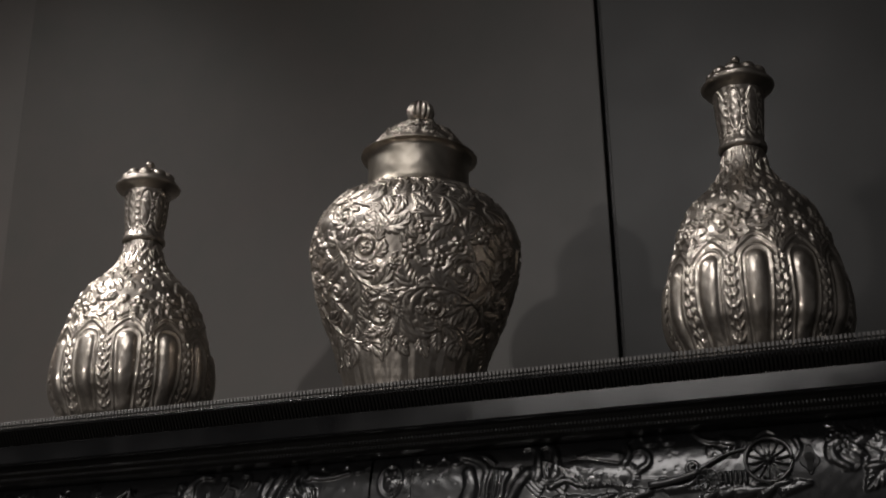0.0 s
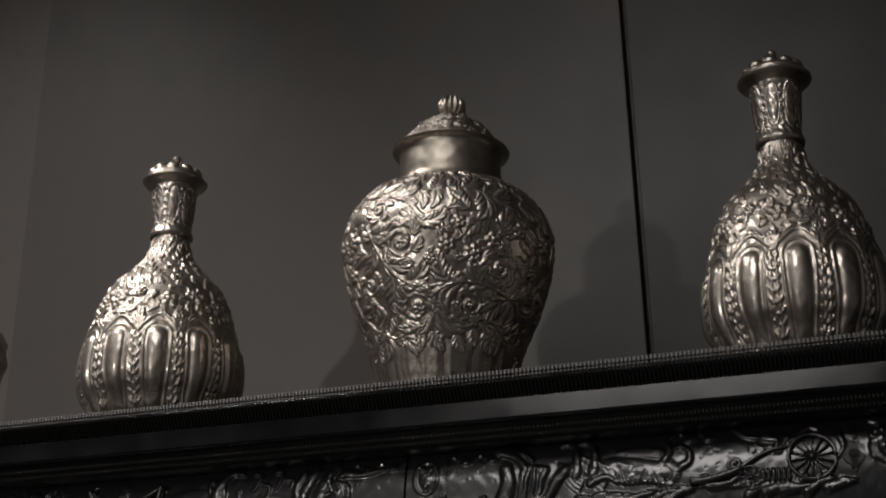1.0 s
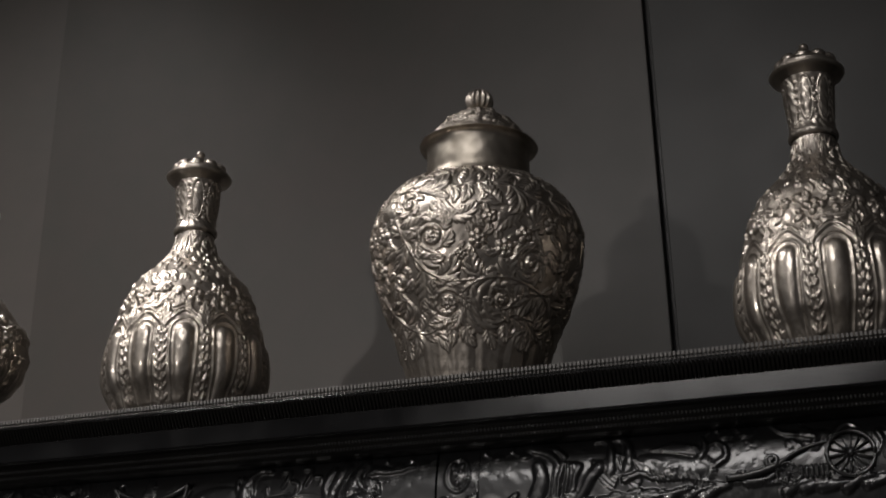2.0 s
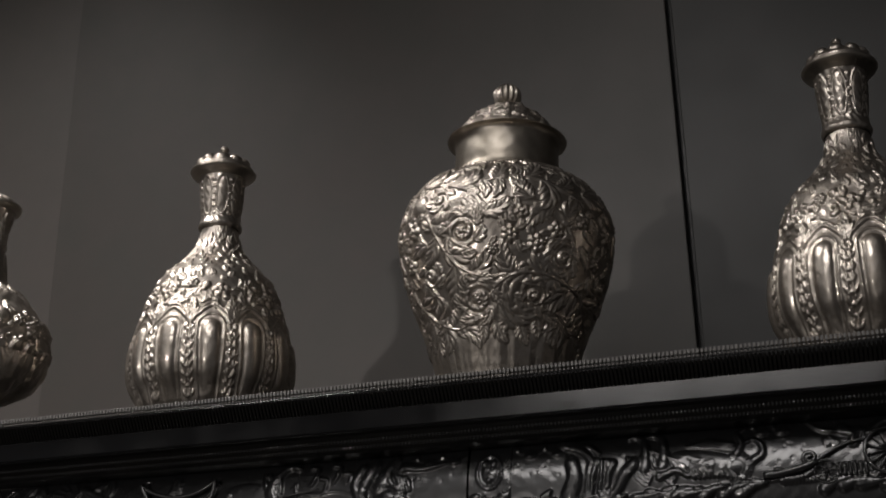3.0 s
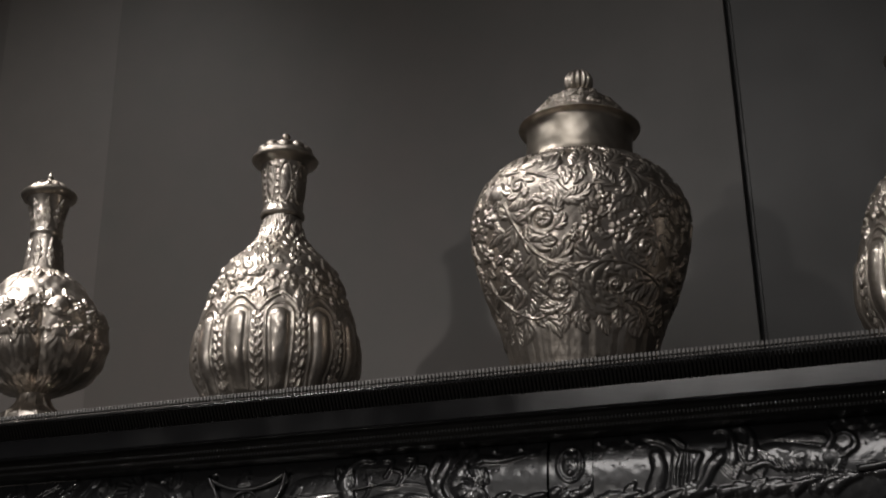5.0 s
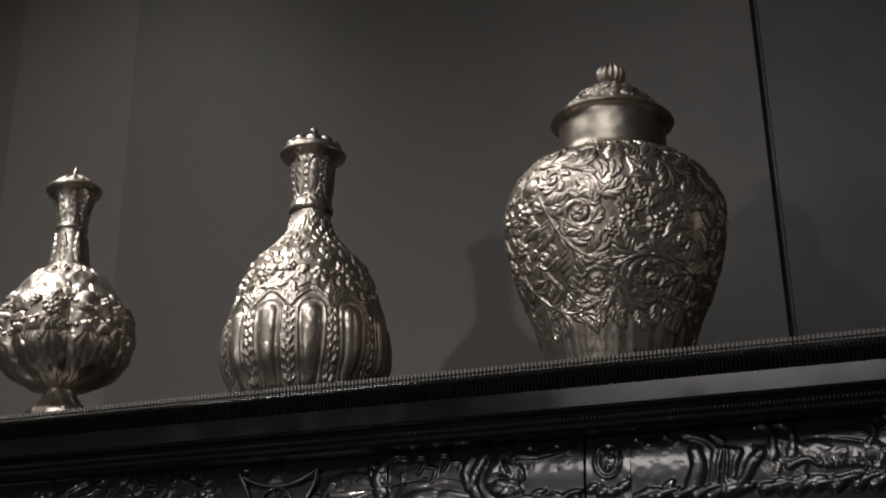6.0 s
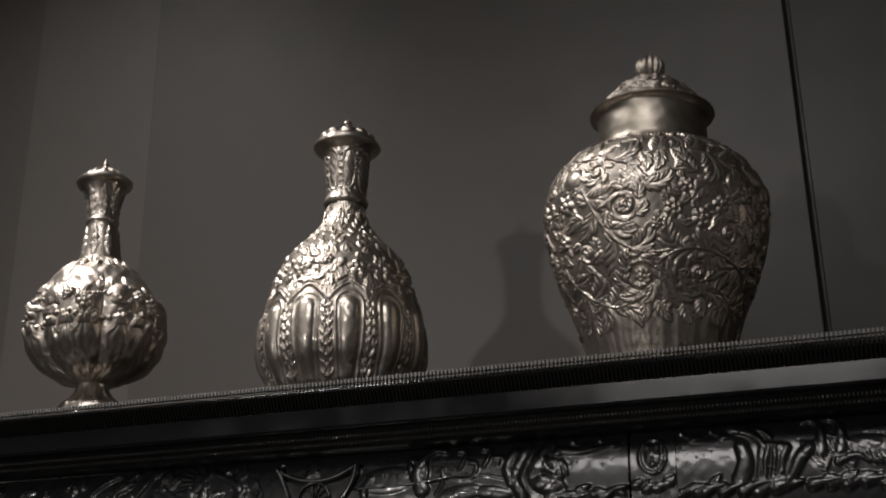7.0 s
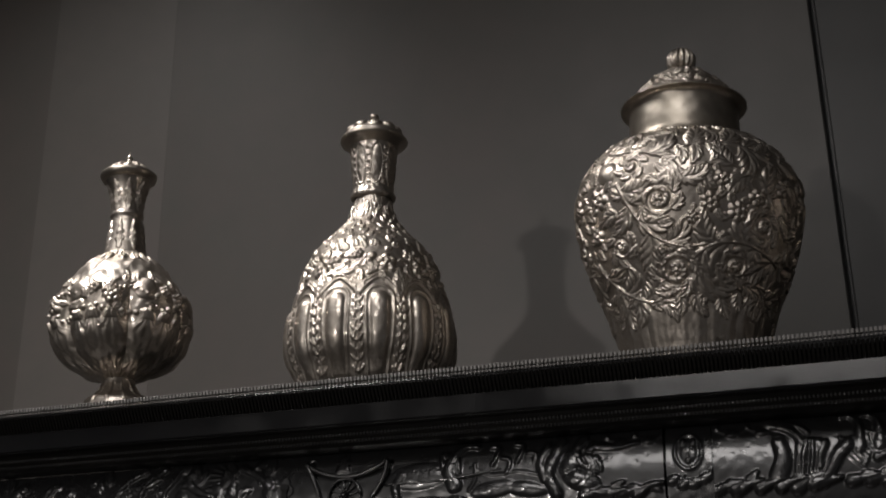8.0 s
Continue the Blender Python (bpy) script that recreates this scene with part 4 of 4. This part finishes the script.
drapery(left, -0.088, 1.874, 3, 0.0052, 0.010, -0.5, 0.0066)
twist(left, -0.080, -0.010, 1.841)
for x0, z0 in ((-0.203, 1.903), (-0.173, 1.904)):
    limb(left, [(x0 - 0.006, z0 + 0.002), (x0 + 0.003, z0), (x0 + 0.001, z0 - 0.012), (x0 - 0.004, z0 - 0.021)], 0.0036, 0.0026, 0.0064)
limb(left, [(-0.196, 1.890), (-0.186, 1.886), (-0.187, 1.876), (-0.191, 1.870)], 0.0030, 0.0023, 0.0058)
limb(left, [(-0.164, 1.894), (-0.154, 1.892), (-0.155, 1.884)], 0.0030, 0.0020, 0.0054)
limb(left, [(-0.234, 1.880), (-0.205, 1.869), (-0.175, 1.872), (-0.148, 1.866)], 0.0018, 0.0018, 0.0050)
limb(left, [(-0.229, 1.884), (-0.228, 1.866), (-0.236, 1.852)], 0.0022, 0.0022, 0.0055)
swelling(left, -0.205, 1.852, 0.0300, 0.0100, 0.12, 0.0046)
swelling(left, -0.165, 1.850, 0.0260, 0.0090, -0.15, 0.0050)
limb(left, [(-0.226, 1.906), (-0.240, 1.908), (-0.254, 1.898), (-0.262, 1.880), (-0.254, 1.860)], 0.0034, 0.0098, 0.0076)
drapery(left, -0.268, 1.886, 4, 0.0060, 0.013, -0.3, 0.0060)
swelling(left, -0.300, 1.874, 0.0400, 0.0170, 0.05, 0.0046)
limb(left, [(-0.322, 1.876), (-0.330, 1.862), (-0.326, 1.846)], 0.0066, 0.0040, 0.0066)
twist(left, -0.345, -0.240, 1.839)
scroll(left, -0.446, 1.8985, 0.0085, 1.4, -1, 0.0058)
scroll(left, -0.341, 1.892, 0.0060, 1.3, 1, 0.0050)
for k in range(7):
    acanthus(left, -0.402 + 0.003 * (k - 3), 1.886, math.pi / 2 + 0.28 * (k - 3), 0.026 - 0.002 * abs(k - 3), 0.0044, 0.0052, 0.25 * (k - 3), 3)
limb(left, [(-0.545, 1.902), (-0.520, 1.890), (-0.503, 1.874), (-0.500, 1.850)], 0.0056, 0.0030, 0.0066)
swelling(left, -0.520, 1.903, 0.0120, 0.0060, 0.6, 0.0066)
for k in range(11):
    f = math.pi * (0.62 + 0.075 * k)
    limb(left, [(-0.548 + 0.006 * math.cos(f), 1.890 + 0.006 * math.sin(f)), (-0.548 + 0.044 * math.cos(f), 1.889 + 0.034 * math.sin(f))], 0.0030, 0.0010, 0.0052)
limb(left, [(-0.612, 1.905), (-0.618, 1.889), (-0.602, 1.874), (-0.580, 1.866)], 0.0080, 0.0034, 0.0072)
for x0, lean in ((-0.675, 0.6), (-0.712, 0.9), (-0.640, 0.3)):
    limb(left, [(x0 + 0.03 * lean, 1.908), (x0, 1.892), (x0 - 0.012, 1.872), (x0 + 0.004, 1.850)], 0.0044, 0.0024, 0.0066)
thicket(left, -0.95, -0.50, 46)
prick(left, -0.340, -0.240, 1.880, 1.902, 10)

# fine leaf cuts over the raised forms
for on in (right, left):
    bold = on.h.copy()
    on.h[:] = 0.0
    x0, x1 = float(on.x[0]), float(on.x[-1])
    for _ in range(420):
        long = dice.uniform(0.010, 0.020)
        acanthus(on, dice.uniform(x0, x1), dice.uniform(1.832, 1.904), dice.uniform(0, 6.28), long, long * 0.30, 0.0026, dice.uniform(-1.5, 1.5), 3)
    x, z = np.meshgrid(on.x, on.z)
    way = 900 * x * np.cos(2.2 * np.sin(31 * x + 47 * z)) + 900 * z * np.sin(1.7 * np.sin(43 * x - 29 * z))
    raised = np.clip((bold - 0.0022) / 0.0035, 0, 1)
    on.h[:] = bold + raised * (0.62 * on.h + 0.00035 * np.cos(way))
# a plain field is left round each lock
for on, mid in ((right, 0.525), (left, -0.478)):
    where, u, v = on.window(mid, 1.866, 0.026)
    on.h[where] *= np.clip((np.hypot(u / 0.8, v) - 0.014) / 0.008, 0, 1)
drawer_right = close_drawer(right, 0.0535, 1.0)
drawer_left = close_drawer(left, -0.955, -0.0025)
plate = bounded(Panel(0.0008, 0.0528, Z0, Z1, 0.0008, 0.017), 1.0)
where, u, v = plate.window(0.0265, 1.881, 0.03)
oval = np.sqrt((u / 0.0150) ** 2 + (v / 0.0205) ** 2)
plate.raise_to(where, 0.0035 * np.exp(-(((oval - 1) / 0.12) ** 2)) + 0.0008)
knob(plate, 0.0265, 1.881, 0.0105, 0.0045, 1.4, math.pi / 2)
for dx, dz, size in ((-0.004, 0.004, 0.0032), (0.004, 0.004, 0.0032), (0.0, -0.003, 0.0028), (0.0, -0.010, 0.0040), (-0.006, 0.011, 0.004), (0.006, 0.011, 0.004)):
    knob(plate, 0.0265 + dx, 1.881 + dz, size, 0.0068, 1.3, 1.2)
festoon(plate, 0.008, 1.849, 0.036, 0.0, 4)
hung("centre_plate", plate.mesh("centre_plate"), CARVED, "narrow carved plate with an oval boss")


def tube(bm, points, radius):
    """A round bar along points, tapering at its end."""
    rings = []
    for i, p in enumerate(points):
        d = (Vector(points[min(i + 1, len(points) - 1)]) - Vector(points[max(i - 1, 0)])).normalized()
        side = d.cross(Vector((0, 1, 0))).normalized()
        r = radius * (1.0 if i < len(points) * 0.8 else 1.0 - 0.5 * (i / len(points) - 0.8) / 0.2)
        rings.append([bm.verts.new(Vector(p) + side * math.cos(k * math.pi / 4) * r + Vector((0, -1, 0)) * math.sin(k * math.pi / 4) * r) for k in range(8)])
    for a, b in zip(rings, rings[1:]):
        for k in range(8):
            f = bm.faces.new((a[k], a[(k + 1) % 8], b[(k + 1) % 8], b[k]))
            f.smooth = True
    bm.faces.new(rings[0][::-1])
    bm.faces.new(rings[-1])
    return bm


def skin(z, lift=0.0):
    """Depth of the drawers' ground at height z."""
    return -0.0165 * math.sin(math.pi * (z - Z0) / (Z1 - Z0)) ** 0.8 - lift


def carved_wheel(drawer_front, x, z, radius, spokes):
    ring = [(x + radius * math.cos(i * math.pi / 20), skin(z + radius * math.sin(i * math.pi / 20), 0.004), z + radius * math.sin(i * math.pi / 20)) for i in range(41)]
    felloe = under(part("wheel_rim", tube(bmesh.new(), ring, radius * 0.09), CARVED), drawer_front)
    hub_bm = bmesh.new()
    bmesh.ops.create_uvsphere(hub_bm, u_segments=16, v_segments=8, radius=radius * 0.17, matrix=Matrix.Translation((x, skin(z, 0.005), z)))
    for f in hub_bm.faces:
        f.smooth = True
    pieces = [felloe, under(part("hub", hub_bm, CARVED), drawer_front)]
    for i in range(spokes):
        a = 2 * math.pi * (i + 0.3) / spokes
        pts = [(x + r * radius * math.cos(a), skin(z + r * radius * math.sin(a), 0.003), z + r * radius * math.sin(a)) for r in (0.1, 0.4, 0.7, 0.98)]
        pieces.append(under(part("spoke", tube(bmesh.new(), pts, radius * 0.055), CARVED), drawer_front))
    for p in pieces:
        p.matrix_parent_inverse = Matrix.Identity(4)


def scroll_bar(drawer_front, pts, radius):
    ob = part("scroll_bar", tube(bmesh.new(), pts, radius), CARVED)
    ob.parent = drawer_front


def volute(x, z, r, hand, out, steps=46):
    """A carved bar that runs straight out of a small spiral."""
    pts = []
    for i in range(steps):
        t = i / (steps - 1)
        f = hand * (1.0 - t) * 3.2 * math.pi
        rr = r * (0.25 + 0.75 * t)
        zz = z + rr * math.sin(f - math.pi / 2)
        pts.append((x + rr * math.cos(f - math.pi / 2), skin(zz, 0.004), zz))
    x1, _, z1 = pts[-1]
    for i in range(1, 14):
        t = i / 13
        zz = z1 + out[1] * t + 0.006 * math.sin(math.pi * t)
        pts.append((x1 + out[0] * t, skin(zz, 0.004), zz))
    return pts


carved_wheel(drawer_right, 0.481, 1.871, 0.0255, 14)
carved_wheel(drawer_right, 0.413, 1.852, 0.013, 9)
carved_wheel(drawer_left, -0.396, 1.856, 0.021, 12)
scroll_bar(drawer_right, volute(0.397, 1.868, 0.008, -1, (0.066, 0.026)), 0.0028)
scroll_bar(drawer_right, [(0.345 + 0.06 * i / 12, skin(1.853, 0.004), 1.852 + 0.012 * (i / 12) ** 2) for i in range(13)], 0.004)
for i in range(6):
    x = 0.427 + 0.0055 * i
    scroll_bar(drawer_right, [(x, skin(1.845 + 0.014 * k / 3, 0.003), 1.845 + 0.016 * k / 3) for k in range(4)], 0.0022)
scroll_bar(drawer_left, [(-0.449 + 0.109 * i / 24, skin(1.885, 0.006), 1.899 - 0.020 * math.sin(math.pi * i / 24) ** 0.7) for i in range(25)], 0.0030)
scroll_bar(drawer_left, [(-0.449 + 0.020 * math.sin(math.pi * i / 28), skin(1.87, 0.005), 1.899 - 0.055 * i / 14) for i in range(15)], 0.0028)
scroll_bar(drawer_left, [(-0.340 - 0.025 * (i / 14) ** 2, skin(1.87, 0.005), 1.897 - 0.050 * i / 14) for i in range(15)], 0.0028)
scroll_bar(drawer_left, [(-0.345 + 0.15 * i / 20, skin(1.87, 0.003), 1.866 + 0.010 * i / 20 - 0.004 * math.sin(math.pi * i / 20)) for i in range(21)], 0.0014)


def escutcheon(drawer_front, x, z):
    """A shaped lock plate with a keyhole sunk in it, laid to the slope of the drawer."""
    lean = lambda h, lift: skin(z, lift) + 0.088 * (h - z)
    bm = bmesh.new()
    rim = []
    for i in range(28):
        a = 2 * math.pi * i / 28
        r = 0.0120 + 0.0022 * math.cos(4 * a) + 0.0015 * math.sin(a)
        h = z + r * 1.25 * math.sin(a)
        rim.append(bm.verts.new((x + r * 0.8 * math.cos(a), lean(h, 0.0006), h)))
    face = bm.faces.new(rim)
    made = bmesh.ops.extrude_face_region(bm, geom=[face])
    for v in [g for g in made["geom"] if isinstance(g, bmesh.types.BMVert)]:
        v.co.y -= 0.0014
        v.co.x = x + (v.co.x - x) * 0.9
        v.co.z = z + (v.co.z - z) * 0.9
    bmesh.ops.recalc_face_normals(bm, faces=bm.faces)
    part("lock_plate", bm, CARVED).parent = drawer_front
    bm = bmesh.new()
    y = skin(z, 0.0040)
    bmesh.ops.create_cone(bm, cap_ends=True, segments=16, radius1=0.0054, radius2=0.0054, depth=0.002, matrix=Matrix.Translation((x, y, z + 0.004)) @ Matrix.Rotation(math.pi / 2, 4, "X"))
    box(bm, (x - 0.0034, y - 0.0010, z - 0.0110), (x + 0.0034, y + 0.0012, z + 0.003))
    part("keyhole", bm, GAP, None, "black keyhole").parent = drawer_front


escutcheon(drawer_right, 0.525, 1.866)
escutcheon(drawer_left, -0.478, 1.866)
